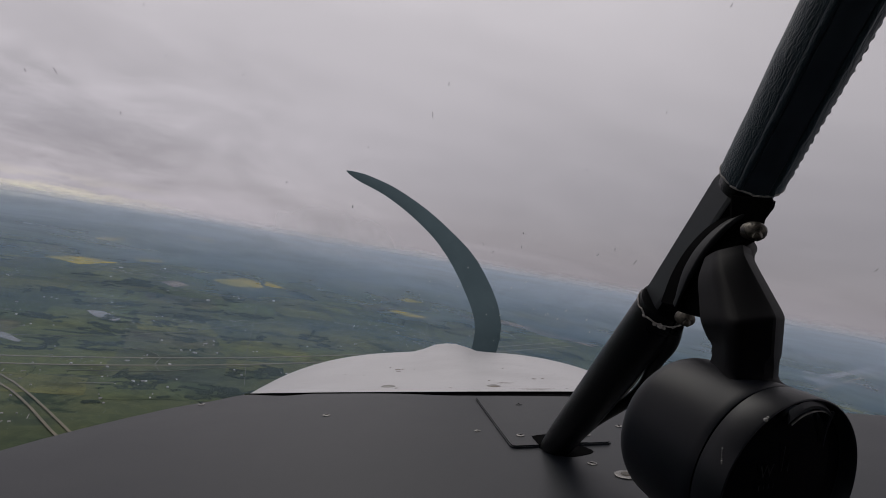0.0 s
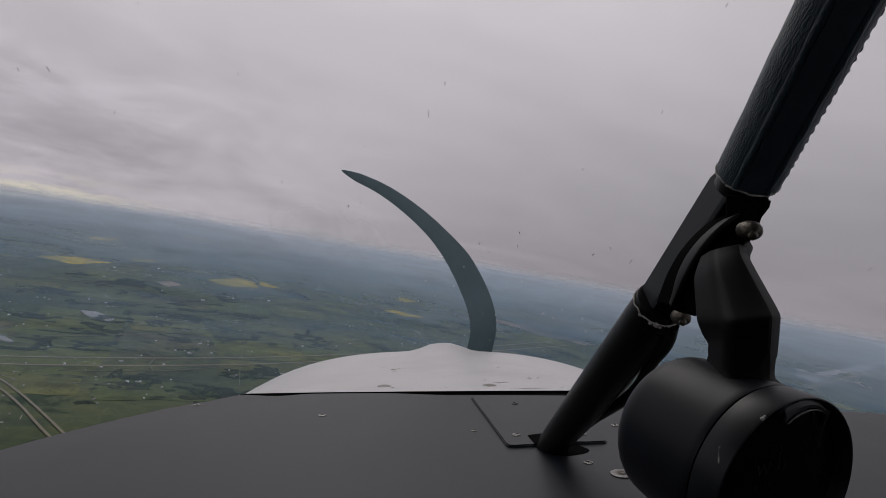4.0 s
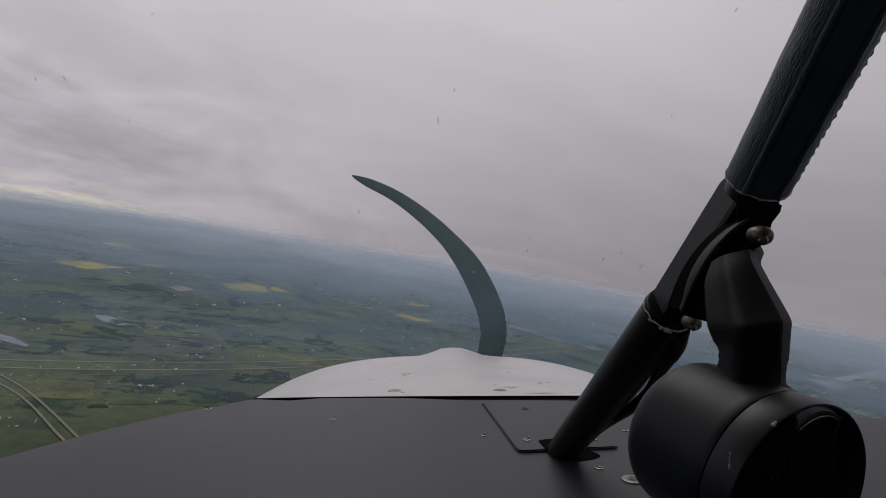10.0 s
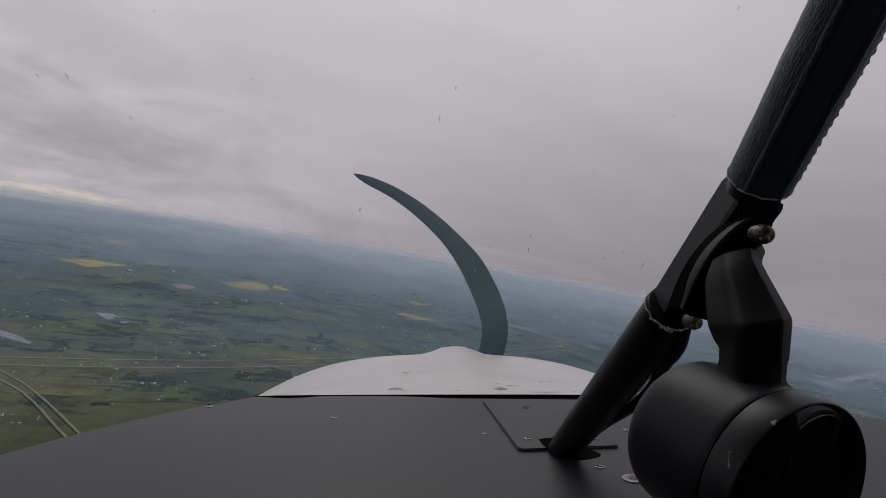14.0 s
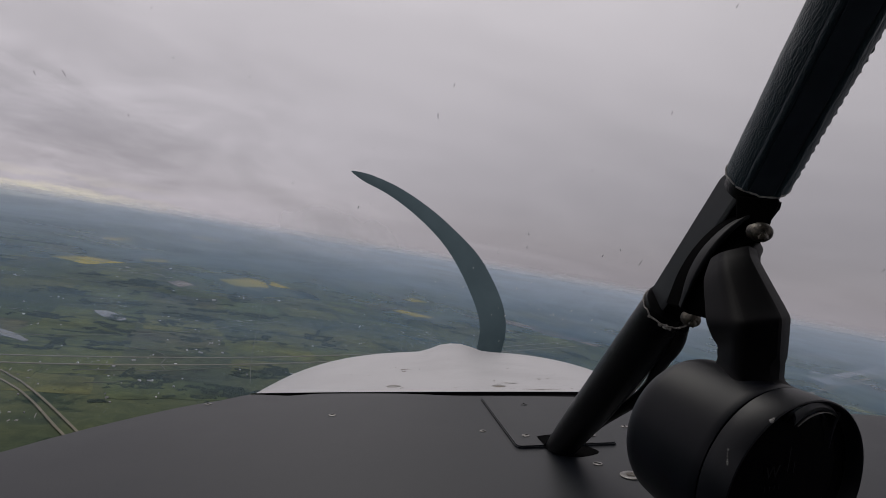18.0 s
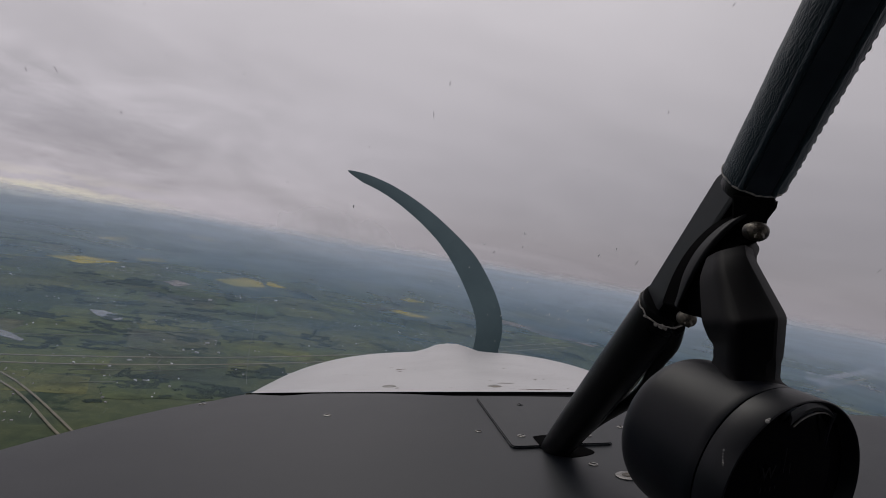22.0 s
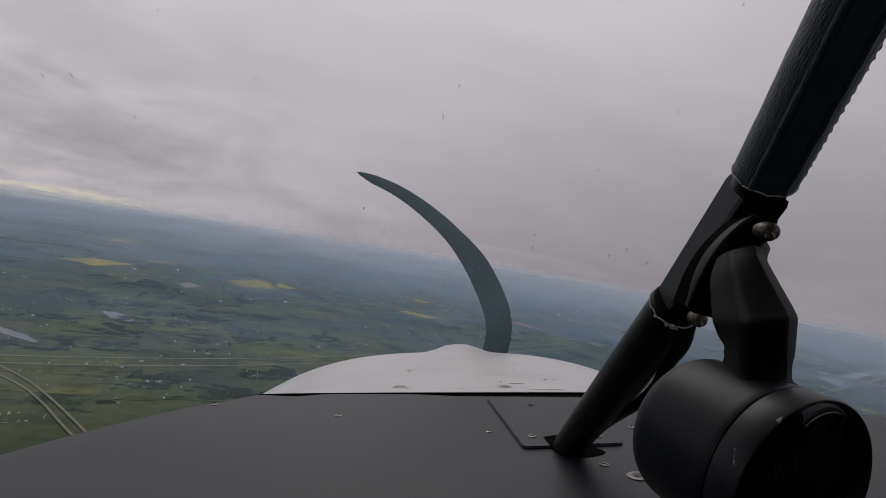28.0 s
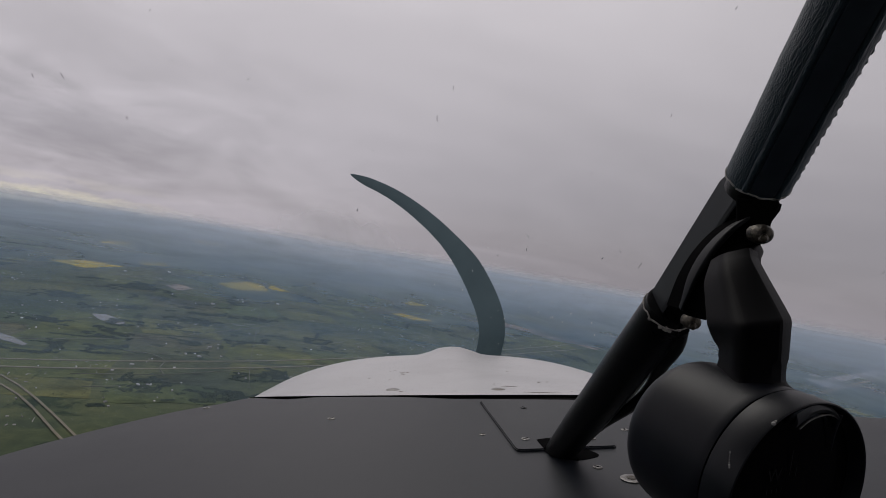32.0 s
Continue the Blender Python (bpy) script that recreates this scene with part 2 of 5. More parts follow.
def clear_glass(n):
    t = n.add("ShaderNodeBsdfTransparent", Color=(0.985, 0.985, 0.985, 1))
    g = n.add("ShaderNodeBsdfGlossy", Color=(0.9, 0.9, 0.9, 1), Roughness=0.08)
    m = n.add("ShaderNodeMixShader", Fac=0.012)
    n.t.links.new(t.outputs[0], m.inputs[1])
    n.t.links.new(g.outputs[0], m.inputs[2])
    return m.outputs[0]


M_GLASS = material("windshield_acrylic", clear_glass)


def lens_glass(n):
    return surface(n, (0.003, 0.003, 0.004, 1), 0.10, spec=0.12)


M_LENS = material("dark_compass_lens", lens_glass)


def patches(n, p):
    """Damp and dry ground: broad soft patches with finer mottling, a little yellower where dry."""
    broad = n.maprange(n.noise(p, 0.0065, 5, 0.6, 0.8), 0.34, 0.66, 0, 1)
    fine = n.maprange(n.noise(p, 0.055, 5, 0.7, 0.6), 0.36, 0.64, 0, 1)
    a = n.mix(broad, (0.74, 0.80, 0.88, 1), (1.22, 1.16, 1.0, 1))
    b = n.mix(fine, (0.80, 0.83, 0.86, 1), (1.14, 1.12, 1.08, 1))
    return n.mix(1.0, a, b, "MULTIPLY")


def ground_cover(n):
    p = here(n)
    a = n.noise(p, 0.0022, 6, 0.6, 0.4)
    b = n.noise(p, 0.02, 5, 0.65, 0.3)
    c = n.noise(p, 0.16, 4, 0.7)
    col = n.ramp(a, [(0.3, (0.031, 0.050, 0.040)), (0.45, (0.056, 0.074, 0.044)), (0.58, (0.078, 0.090, 0.052)), (0.72, (0.046, 0.062, 0.054))])
    col = n.mix(n.maprange(b, 0.53, 0.62, 0, 0.85), col, (0.018, 0.034, 0.024, 1))
    col = n.mix(n.maprange(c, 0.5, 0.8, 0, 0.5), col, (0.06, 0.078, 0.04, 1))
    col = n.mix(1.0, col, patches(n, p), "MULTIPLY")
    return surface(n, col, 0.95, 0, c, 0.4, 0.4, 0.1)


M_GROUND = material("farmland", ground_cover)


def crop(stops):
    def build(n):
        p = here(n)
        r = n.math("FRACT", n.math("ADD", n.add("ShaderNodeObjectInfo").outputs["Random"], n.add("ShaderNodeNewGeometry").outputs["Random Per Island"]))
        col = n.ramp(r, stops)
        b = n.noise(p, 0.022, 5, 0.65, 0.3)
        c = n.noise(p, 0.25, 3, 0.6)
        col = n.mix(n.maprange(b, 0.48, 0.66, 0, 0.7), col, n.mix(1.0, col, grey(0.42), "MULTIPLY"))
        col = n.mix(n.maprange(c, 0.4, 0.8, 0, 0.3), col, n.mix(1.0, col, grey(1.5), "MULTIPLY"))
        col = n.mix(1.0, col, patches(n, p), "MULTIPLY")
        return surface(n, col, 0.95, 0, c, 0.3, 0.3, 0.1)
    return build


M_FIELD = material("green_crop", crop([(0.0, (0.048, 0.070, 0.042)), (0.16, (0.088, 0.106, 0.046)), (0.32, (0.056, 0.077, 0.050)), (0.46, (0.084, 0.086, 0.058)), (0.58, (0.068, 0.094, 0.048)), (0.70, (0.108, 0.118, 0.052)),
                                       (0.84, (0.054, 0.069, 0.048)), (1.0, (0.090, 0.094, 0.066))]))
M_RAPE = material("flowering_rapeseed", crop([(0.0, (0.32, 0.255, 0.018)), (1.0, (0.37, 0.30, 0.028))]))
M_BARE = material("bare_earth", crop([(0.0, (0.24, 0.20, 0.18)), (1.0, (0.17, 0.14, 0.12))]))


def foliage(n):
    r = n.add("ShaderNodeNewGeometry").outputs["Random Per Island"]
    col = n.ramp(r, [(0.0, (0.035, 0.050, 0.040)), (0.6, (0.050, 0.066, 0.050)), (1.0, (0.070, 0.086, 0.058))])
    return surface(n, col, 0.9, 0, None, spec=0.1)


M_WOODS = material("wooded_slope", lambda n: surface(n, n.ramp(n.noise(here(n), 0.012, 6, 0.65, 0.4), [(0.32, (0.022, 0.036, 0.030)), (0.5, (0.034, 0.050, 0.038)), (0.62, (0.062, 0.082, 0.050))]), 0.95, spec=0.1))
M_LEAF = material("dark_foliage", foliage)
M_ROAD = material("pale_asphalt", worn((0.165, 0.150, 0.108), (0.120, 0.112, 0.082), 0.85, 0.08, 0, 1.0, 0.02))
M_GRAVEL = material("gravel_track", worn((0.105, 0.112, 0.082), (0.075, 0.084, 0.058), 0.9, 0.08, 0, 1.0, 0.02))
M_WATER = material("still_water", worn((0.085, 0.098, 0.104), (0.12, 0.132, 0.136), 0.2, 0.03, 0, 0.6, 0.02, 0.3))


def house_paint(stops, rough):
    def build(n):
        r = n.add("ShaderNodeObjectInfo").outputs["Random"]
        col = n.ramp(r, stops)
        col = n.mix(n.maprange(n.noise(here(n), 2.0, 4), 0.4, 0.8, 0, 0.3), col, n.mix(1.0, col, grey(0.6), "MULTIPLY"))
        return surface(n, col, rough)
    return build


M_HOUSE = material("house_siding", house_paint([(0.0, (0.62, 0.61, 0.59)), (0.5, (0.45, 0.44, 0.42)), (1.0, (0.28, 0.26, 0.24))], 0.7))
M_ROOF = material("house_roofing", house_paint([(0.0, (0.62, 0.62, 0.62)), (0.35, (0.36, 0.36, 0.37)), (0.7, (0.16, 0.155, 0.155)), (1.0, (0.45, 0.45, 0.46))], 0.6))


def far_roofs(n):
    r = n.add("ShaderNodeNewGeometry").outputs["Random Per Island"]
    return surface(n, n.ramp(r, [(0.0, (0.12, 0.115, 0.11)), (0.5, (0.22, 0.21, 0.205)), (0.85, (0.33, 0.32, 0.31)), (1.0, (0.55, 0.55, 0.54))]), 0.7)


M_TOWN = material("town_roofs", far_roofs)
M_PANE = material("house_glass", lambda n: surface(n, (0.03, 0.035, 0.04, 1), 0.1))


def painted_haze(color, crest, low, high, top, dens, bend, west=1.0):
    """Painted haze: a tinted sheet that lets most light pass and thickens with height."""
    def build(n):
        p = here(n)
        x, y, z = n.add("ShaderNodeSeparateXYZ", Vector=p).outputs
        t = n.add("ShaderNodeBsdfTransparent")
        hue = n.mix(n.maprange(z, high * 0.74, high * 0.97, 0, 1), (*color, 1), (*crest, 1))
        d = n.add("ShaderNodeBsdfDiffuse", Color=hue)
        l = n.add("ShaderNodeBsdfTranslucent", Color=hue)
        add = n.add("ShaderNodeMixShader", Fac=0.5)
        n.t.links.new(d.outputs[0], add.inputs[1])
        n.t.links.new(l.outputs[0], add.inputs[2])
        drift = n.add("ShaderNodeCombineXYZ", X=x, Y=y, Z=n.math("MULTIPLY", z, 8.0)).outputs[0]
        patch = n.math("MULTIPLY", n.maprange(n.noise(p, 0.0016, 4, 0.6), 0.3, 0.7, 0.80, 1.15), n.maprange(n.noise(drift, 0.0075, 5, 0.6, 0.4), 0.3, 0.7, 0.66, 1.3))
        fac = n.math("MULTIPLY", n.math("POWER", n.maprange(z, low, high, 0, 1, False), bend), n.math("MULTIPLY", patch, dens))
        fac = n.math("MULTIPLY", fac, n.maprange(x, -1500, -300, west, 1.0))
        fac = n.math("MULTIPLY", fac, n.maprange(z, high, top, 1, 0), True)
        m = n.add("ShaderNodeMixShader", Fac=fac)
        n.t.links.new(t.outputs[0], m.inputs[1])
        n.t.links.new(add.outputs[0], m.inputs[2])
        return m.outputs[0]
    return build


# ---- building helpers ----
AXES = Matrix(((1, 0, 0, 0), (0, 0, 1, 0), (0, -1, 0, 0), (0, 0, 0, 1)))
CABIN = REST @ AXES  # cabin axes: x to starboard, y forward, z up through the roof, from the eye
BASE = {}


def thing(name, base, label, category, group="", kind="", world_axes=False):
    """An Empty at the thing's base. base: in cabin axes, or in the world."""
    ob = tagged(new(name), label, category, group, kind)
    ob.empty_display_size = 0.05
    m = Matrix.Translation(base)
    ob.matrix_world = m if world_axes else CABIN @ m
    BASE[ob.name] = Vector(base)
    return ob


def part(name, bm, mat, parent=None, label="", smooth=False, crease=38):
    """Links a bmesh, given in the axes of its thing's base frame, as one mesh."""
    root = parent
    while root is not None and root.parent is not None:
        root = root.parent
    if root is not None:
        bmesh.ops.translate(bm, verts=bm.verts, vec=-BASE[root.name])
    me = bpy.data.meshes.new(name)
    if smooth:
        for f in bm.faces:
            f.smooth = True
    bm.to_mesh(me)
    bm.free()
    if smooth:
        me.set_sharp_from_angle(angle=radians(crease))
    me.materials.append(mat)
    ob = new(name, me)
    if parent is not None:
        ob.parent = parent
    if label:
        ob["label"] = label
    return ob


def grid_mesh(rows, closed=False, caps=False):
    """A bmesh skin over rows of points."""
    bm = bmesh.new()
    vs = [[bm.verts.new(p) for p in r] for r in rows]
    for a, b in zip(vs, vs[1:]):
        n = len(a)
        for i in range(n if closed else n - 1):
            j = (i + 1) % n
            bm.faces.new((a[i], a[j], b[j], b[i]))
    if caps:
        bm.faces.new(list(reversed(vs[0])))
        bm.faces.new(vs[-1])
    bmesh.ops.recalc_face_normals(bm, faces=bm.faces)
    return bm


def along(path, profile, up=Vector((0, 0, 1)), scales=None):
    """Rings of a closed profile swept along a path of points."""
    rings = []
    pts = [Vector(p) for p in path]
    for i, p in enumerate(pts):
        d = (pts[min(i + 1, len(pts) - 1)] - pts[max(i - 1, 0)]).normalized()
        side = d.cross(up).normalized()
        top = side.cross(d)
        s = scales[i] if scales else 1.0
        rings.append([p + side * (a * s) + top * (b * s) for a, b in profile])
    return rings


def circle(r, n=24):
    return [(r * math.cos(2 * math.pi * i / n), r * math.sin(2 * math.pi * i / n)) for i in range(n)]


def round_rect(w, h, r, n=4):
    pts = []
    for cx, cy, a0 in ((w / 2 - r, h / 2 - r, 0), (-w / 2 + r, h / 2 - r, 90), (-w / 2 + r, -h / 2 + r, 180), (w / 2 - r, -h / 2 + r, 270)):
        for i in range(n + 1):
            a = radians(a0 + 90 * i / n)
            pts.append((cx + r * math.cos(a), cy + r * math.sin(a)))
    return pts


def spun(profile, origin, axis, n=48):
    """A turned body: profile of (distance along the axis, radius)."""
    axis = Vector(axis).normalized()
    u = axis.cross(Vector((0, 0, 1))).normalized()
    w = u.cross(axis)
    o = Vector(origin)
    rows = [[o + axis * a + (u * math.cos(2 * math.pi * i / n) + w * math.sin(2 * math.pi * i / n)) * max(r, 0.00005) for i in range(n)] for a, r in profile]
    return grid_mesh(rows, closed=True, caps=True)


def plate(outline, z, thick, bevel=0.0):
    """A flat piece with an outline in x and y, its top at z."""
    bm = bmesh.new()
    f = bm.faces.new([bm.verts.new((x, y, z)) for x, y in outline])
    f.normal_update()
    if f.normal.z < 0:
        bmesh.ops.reverse_faces(bm, faces=bm.faces)
    top = bm.faces[:]
    r = bmesh.ops.extrude_face_region(bm, geom=top)
    vs = [v for v in r["geom"] if isinstance(v, bmesh.types.BMVert)]
    bmesh.ops.translate(bm, verts=vs, vec=(0, 0, -thick))
    bmesh.ops.recalc_face_normals(bm, faces=bm.faces)
    if bevel:
        es = [e for e in bm.edges if all(abs(v.co.z - z) < 1e-6 for v in e.verts)]
        bmesh.ops.bevel(bm, geom=es, offset=bevel, segments=2, affect="EDGES")
    return bm


def blob(c, r, sub=1, squash=(1, 1, 1), rough=0.25, seed=0):
    bm = bmesh.new()
    bmesh.ops.create_icosphere(bm, subdivisions=sub, radius=r)
    for v in bm.verts:
        k = 1 + rough * noise.noise(v.co * (1.7 / r) + Vector((seed, seed * 0.7, 0)))
        v.co = Vector((v.co.x * squash[0] * k, v.co.y * squash[1] * k, v.co.z * squash[2] * k)) + Vector(c)
    return bm


def join(bms):
    out = bmesh.new()
    for b in bms:
        me = bpy.data.meshes.new("tmp")
        b.to_mesh(me)
        b.free()
        out.from_mesh(me)
        bpy.data.meshes.remove(me)
    return out


# ---- ground, horizon, painted haze sheets ----
def ground_sheet():
    rad = [0, 150, 300, 450, 600, 800, 1000, 1300, 1600, 2000, 2500, 3000, 3600, 4200, 4880]
    n = 96
    rows = []
    for r in rad[1:]:
        row = []
        for i in range(n):
            a = 2 * math.pi * i / n
            x, y = r * math.cos(a), r * math.sin(a)
            far = max(0.0, (r - 3000) / 1880)
            row.append((x, y, far * far * (10 + 14 * noise.noise(Vector((x, y, 0)) * 0.0016))))
        rows.append(row)
    bm = grid_mesh(rows, closed=True)
    bm.faces.new([v for v in bm.verts if v.co.xy.length < 151][:n])
    bmesh.ops.recalc_face_normals(bm, faces=bm.faces)
    if sum(f.normal.z for f in bm.faces) < 0:
        bmesh.ops.reverse_faces(bm, faces=bm.faces)
    ob = part("ground", bm, M_GROUND, smooth=True)
    tagged(ob, "green patchwork farmland reaching to the hazy horizon", "ground", kind="structure")


ground_sheet()


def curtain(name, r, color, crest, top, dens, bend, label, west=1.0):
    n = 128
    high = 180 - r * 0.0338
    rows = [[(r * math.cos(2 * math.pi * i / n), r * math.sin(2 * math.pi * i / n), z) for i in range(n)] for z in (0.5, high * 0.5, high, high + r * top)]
    ob = part(name, grid_mesh(rows, closed=True), material(name, painted_haze(color, crest, 0.5, high, high + r * top, dens, bend, west)), smooth=True)
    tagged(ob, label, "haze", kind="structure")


# each sheet's blue tint, paler towards the crest, stands in for haze
curtain("backdrop_near_haze", 480, (0.32, 0.465, 0.655), (0.52, 0.64, 0.80), 0.012, 0.52, 1.0, "tinted sheet painted as thin blue-grey haze over the farmland")
curtain("backdrop_far_haze", 1300, (0.61, 0.74, 0.98), (0.74, 0.82, 0.96), 0.022, 0.68, 1.3, "tinted sheet painted as blue rain haze over the far plain")


curtain("backdrop_horizon_haze", 2800, (0.62, 0.70, 0.84), (0.82, 0.86, 0.93), 0.022, 0.74, 0.6, "tinted sheet painted as pale blue haze behind the low wooded ridge", 0.42)


def low_ridge():
    """A low wooded rise across the far plain."""
    rows = []
    for k in range(13):
        r = 2080 + 45 * k
        row = []
        for i in range(97):
            a = -30 + 62 * i / 96
            x, y = r * math.sin(radians(a)), r * math.cos(radians(a))
            ends = max(0.0, min(1.0, (a + 22) / 14, (32 - a) / 16))
            swell = math.sin(math.pi * k / 12) ** 1.3
            z = (17 + 12 * noise.noise(Vector((x, y, 7)) * 0.0021) + 3.0 * noise.noise(Vector((x, y, 3)) * 0.017)) * ends * swell - 0.6
            row.append((x, y, z))
        rows.append(row)
    bm = grid_mesh(rows)
    if sum(f.normal.z for f in bm.faces) < 0:
        bmesh.ops.reverse_faces(bm, faces=bm.faces)
    tagged(part("ground_ridge", bm, M_WOODS, smooth=True), "low dark wooded ridge across the far plain", "hill", kind="structure")


low_ridge()


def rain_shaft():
    """A pale sheet painted as the rain haze hanging from the deck to the far plain."""
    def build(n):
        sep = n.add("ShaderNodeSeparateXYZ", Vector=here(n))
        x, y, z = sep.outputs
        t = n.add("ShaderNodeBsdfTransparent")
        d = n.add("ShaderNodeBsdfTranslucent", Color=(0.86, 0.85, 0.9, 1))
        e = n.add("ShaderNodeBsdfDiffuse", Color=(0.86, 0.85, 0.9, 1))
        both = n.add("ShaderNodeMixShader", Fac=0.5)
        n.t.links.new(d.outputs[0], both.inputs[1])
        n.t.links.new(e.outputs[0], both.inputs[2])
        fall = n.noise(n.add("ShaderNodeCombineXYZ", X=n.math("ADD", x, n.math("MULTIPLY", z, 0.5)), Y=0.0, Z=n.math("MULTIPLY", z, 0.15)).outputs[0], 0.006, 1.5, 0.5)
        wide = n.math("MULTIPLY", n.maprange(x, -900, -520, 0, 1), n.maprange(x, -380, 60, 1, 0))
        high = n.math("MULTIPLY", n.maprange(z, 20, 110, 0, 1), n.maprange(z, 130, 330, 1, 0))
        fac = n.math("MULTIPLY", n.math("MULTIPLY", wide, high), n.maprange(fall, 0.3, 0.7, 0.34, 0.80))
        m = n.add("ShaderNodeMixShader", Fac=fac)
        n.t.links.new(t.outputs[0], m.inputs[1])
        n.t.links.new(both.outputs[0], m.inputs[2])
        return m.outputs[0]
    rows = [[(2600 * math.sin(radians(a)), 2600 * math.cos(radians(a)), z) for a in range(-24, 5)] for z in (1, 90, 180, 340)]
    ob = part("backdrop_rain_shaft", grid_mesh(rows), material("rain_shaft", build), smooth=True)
    tagged(ob, "pale sheet painted as a veil of rain haze under the cloud deck", "rain", kind="structure")


rain_shaft()


# ---- fields ----
TURN = radians(23)


def on_grid(a, b):
    return a * math.cos(TURN) - b * math.sin(TURN), a * math.sin(TURN) + b * math.cos(TURN)


def in_view(x, y, low=0.0, high=9e9):
    r = math.hypot(x, y)
    return low < r < high and y > 0 and abs(math.atan2(x, y)) < radians(52)


def ragged(outline, step=14.0, amp=0.06, seed=0.0):
    """Adds points along an outline and makes it slightly uneven."""
    out = []
    n = len(outline)
    for i in range(n):
        a, b = Vector(outline[i]), Vector(outline[(i + 1) % n])
        k = max(2, int((b - a).length / step))
        for s in range(k):
            p = a.lerp(b, s / k)
            d = noise.noise(Vector((p.x * 0.03, p.y * 0.03, seed))) * (b - a).length * amp
            side = Vector((-(b - a).y, (b - a).x)).normalized()
            out.append(tuple(p + side * d))
    return out


rng = random.Random(5)
far_fields = []
CELL = 112
field_count = 0
for i in range(-40, 41):
    for j in range(-40, 41):
        x, y = on_grid(i * CELL, j * CELL)
        if not in_view(x, y, 260, 4300) or rng.random() < 0.30:
            continue
        cuts = rng.choice((1, 1, 2, 2, 3))
        lengthwise = rng.random() < 0.5
        for c in range(cuts):
            if rng.random() < 0.22:
                continue
            lo, hi = -0.5 + c / cuts, -0.5 + (c + 1) / cuts
            quad = []
            for a, b in ((-0.5, lo), (0.5, lo), (0.5, hi), (-0.5, hi)):
                if not lengthwise:
                    a, b = b, a
                quad.append(on_grid((i + a * 0.95) * CELL + rng.uniform(-9, 9), (j + b * 0.95) * CELL + rng.uniform(-9, 9)))
            if math.hypot(x, y) < 2300 and field_count < 290:
                field_count += 1
                ob = part("field", plate(ragged(quad, 16, 0.07, field_count * 1.7), 0.12 + 0.009 * (field_count % 37), 0.1), M_FIELD)
                tagged(ob, "flat green crop field with an uneven edge", "field", "crop fields", "structure")
            else:
                far_fields.append(quad)
for k in range(4):
    bm = bmesh.new()
    for q, quad in enumerate(far_fields[k::4]):
        f = bm.faces.new([bm.verts.new((x, y, 0.3 + 0.05 * k + 0.01 * (q % 5) + max(0, (math.hypot(x, y) - 3000) / 1880) ** 2 * 24)) for x, y in quad])
    bm.normal_update()
    bmesh.ops.reverse_faces(bm, faces=[f for f in bm.faces if f.normal.z < 0])
    tagged(part("far_fields", bm, M_FIELD), "distant crop fields in muted greens", "fields", kind="stuff")

RAPE = [
    [(-866, 1290), (-860, 1418), (-764, 1412), (-752, 1242)],
    [(-797, 1540), (-768, 1636), (-735, 1587), (-749, 1489)],
    [(-520, 1378), (-505, 1566), (-450, 1520), (-395, 1392), (-442, 1300)],
    [(-440, 1560), (-362, 1458), (-388, 1412), (-420, 1470)],
    [(-95, 1382), (-71, 1434), (9, 1375), (-38, 1322)],
    [(-84, 1667), (-68, 1762), (-20, 1701), (-60, 1615)],
    [(-1158, 1969), (-1148, 2146), (-1097, 2044), (-1098, 1883)],
    [(-1250, 2900), (-1100, 2950), (-1080, 2780), (-1200, 2760)],
]


def shallow(outline, keep):
    """The outline drawn together along the way to it from the middle of the plain."""
    c = sum((Vector(p) for p in outline), Vector((0, 0))) / len(outline)
    d = c.normalized()
    return [tuple(Vector(p) - d * ((Vector(p) - c).dot(d) * (1 - keep))) for p in outline]


for k, outline in enumerate(RAPE):
    ob = part("rapeseed_field", plate(ragged(shallow(outline, 0.72), 18, 0.07, k), 0.6, 0.4), M_RAPE)
    tagged(ob, "bright yellow field of flowering rapeseed among green fields", "field", "rapeseed fields", "structure")
ob = part("bare_field", plate(ragged([(-562, 1214), (-556, 1268), (-508, 1233), (-519, 1178)], 14, 0.1, 3), 0.6, 0.4), M_BARE)
tagged(ob, "pale bare earth patch among the fields", "field", "", "structure")
ob = part("bare_field", plate(ragged([(130, 1640), (260, 1560), (420, 1400), (400, 1370), (230, 1500), (120, 1600)], 24, 0.1, 5), 0.6, 0.4), M_BARE)
tagged(ob, "long pale strip of stripped earth by the town", "field", "", "structure")
ob = part("bare_field", plate(ragged([(1400, 2200), (1590, 2290), (1880, 2390), (1865, 2340), (1590, 2235), (1400, 2150)], 24, 0.1, 6), 0.6, 0.4), M_BARE)
tagged(ob, "long brownish strip of bare ground beyond the ponds", "field", "", "structure")


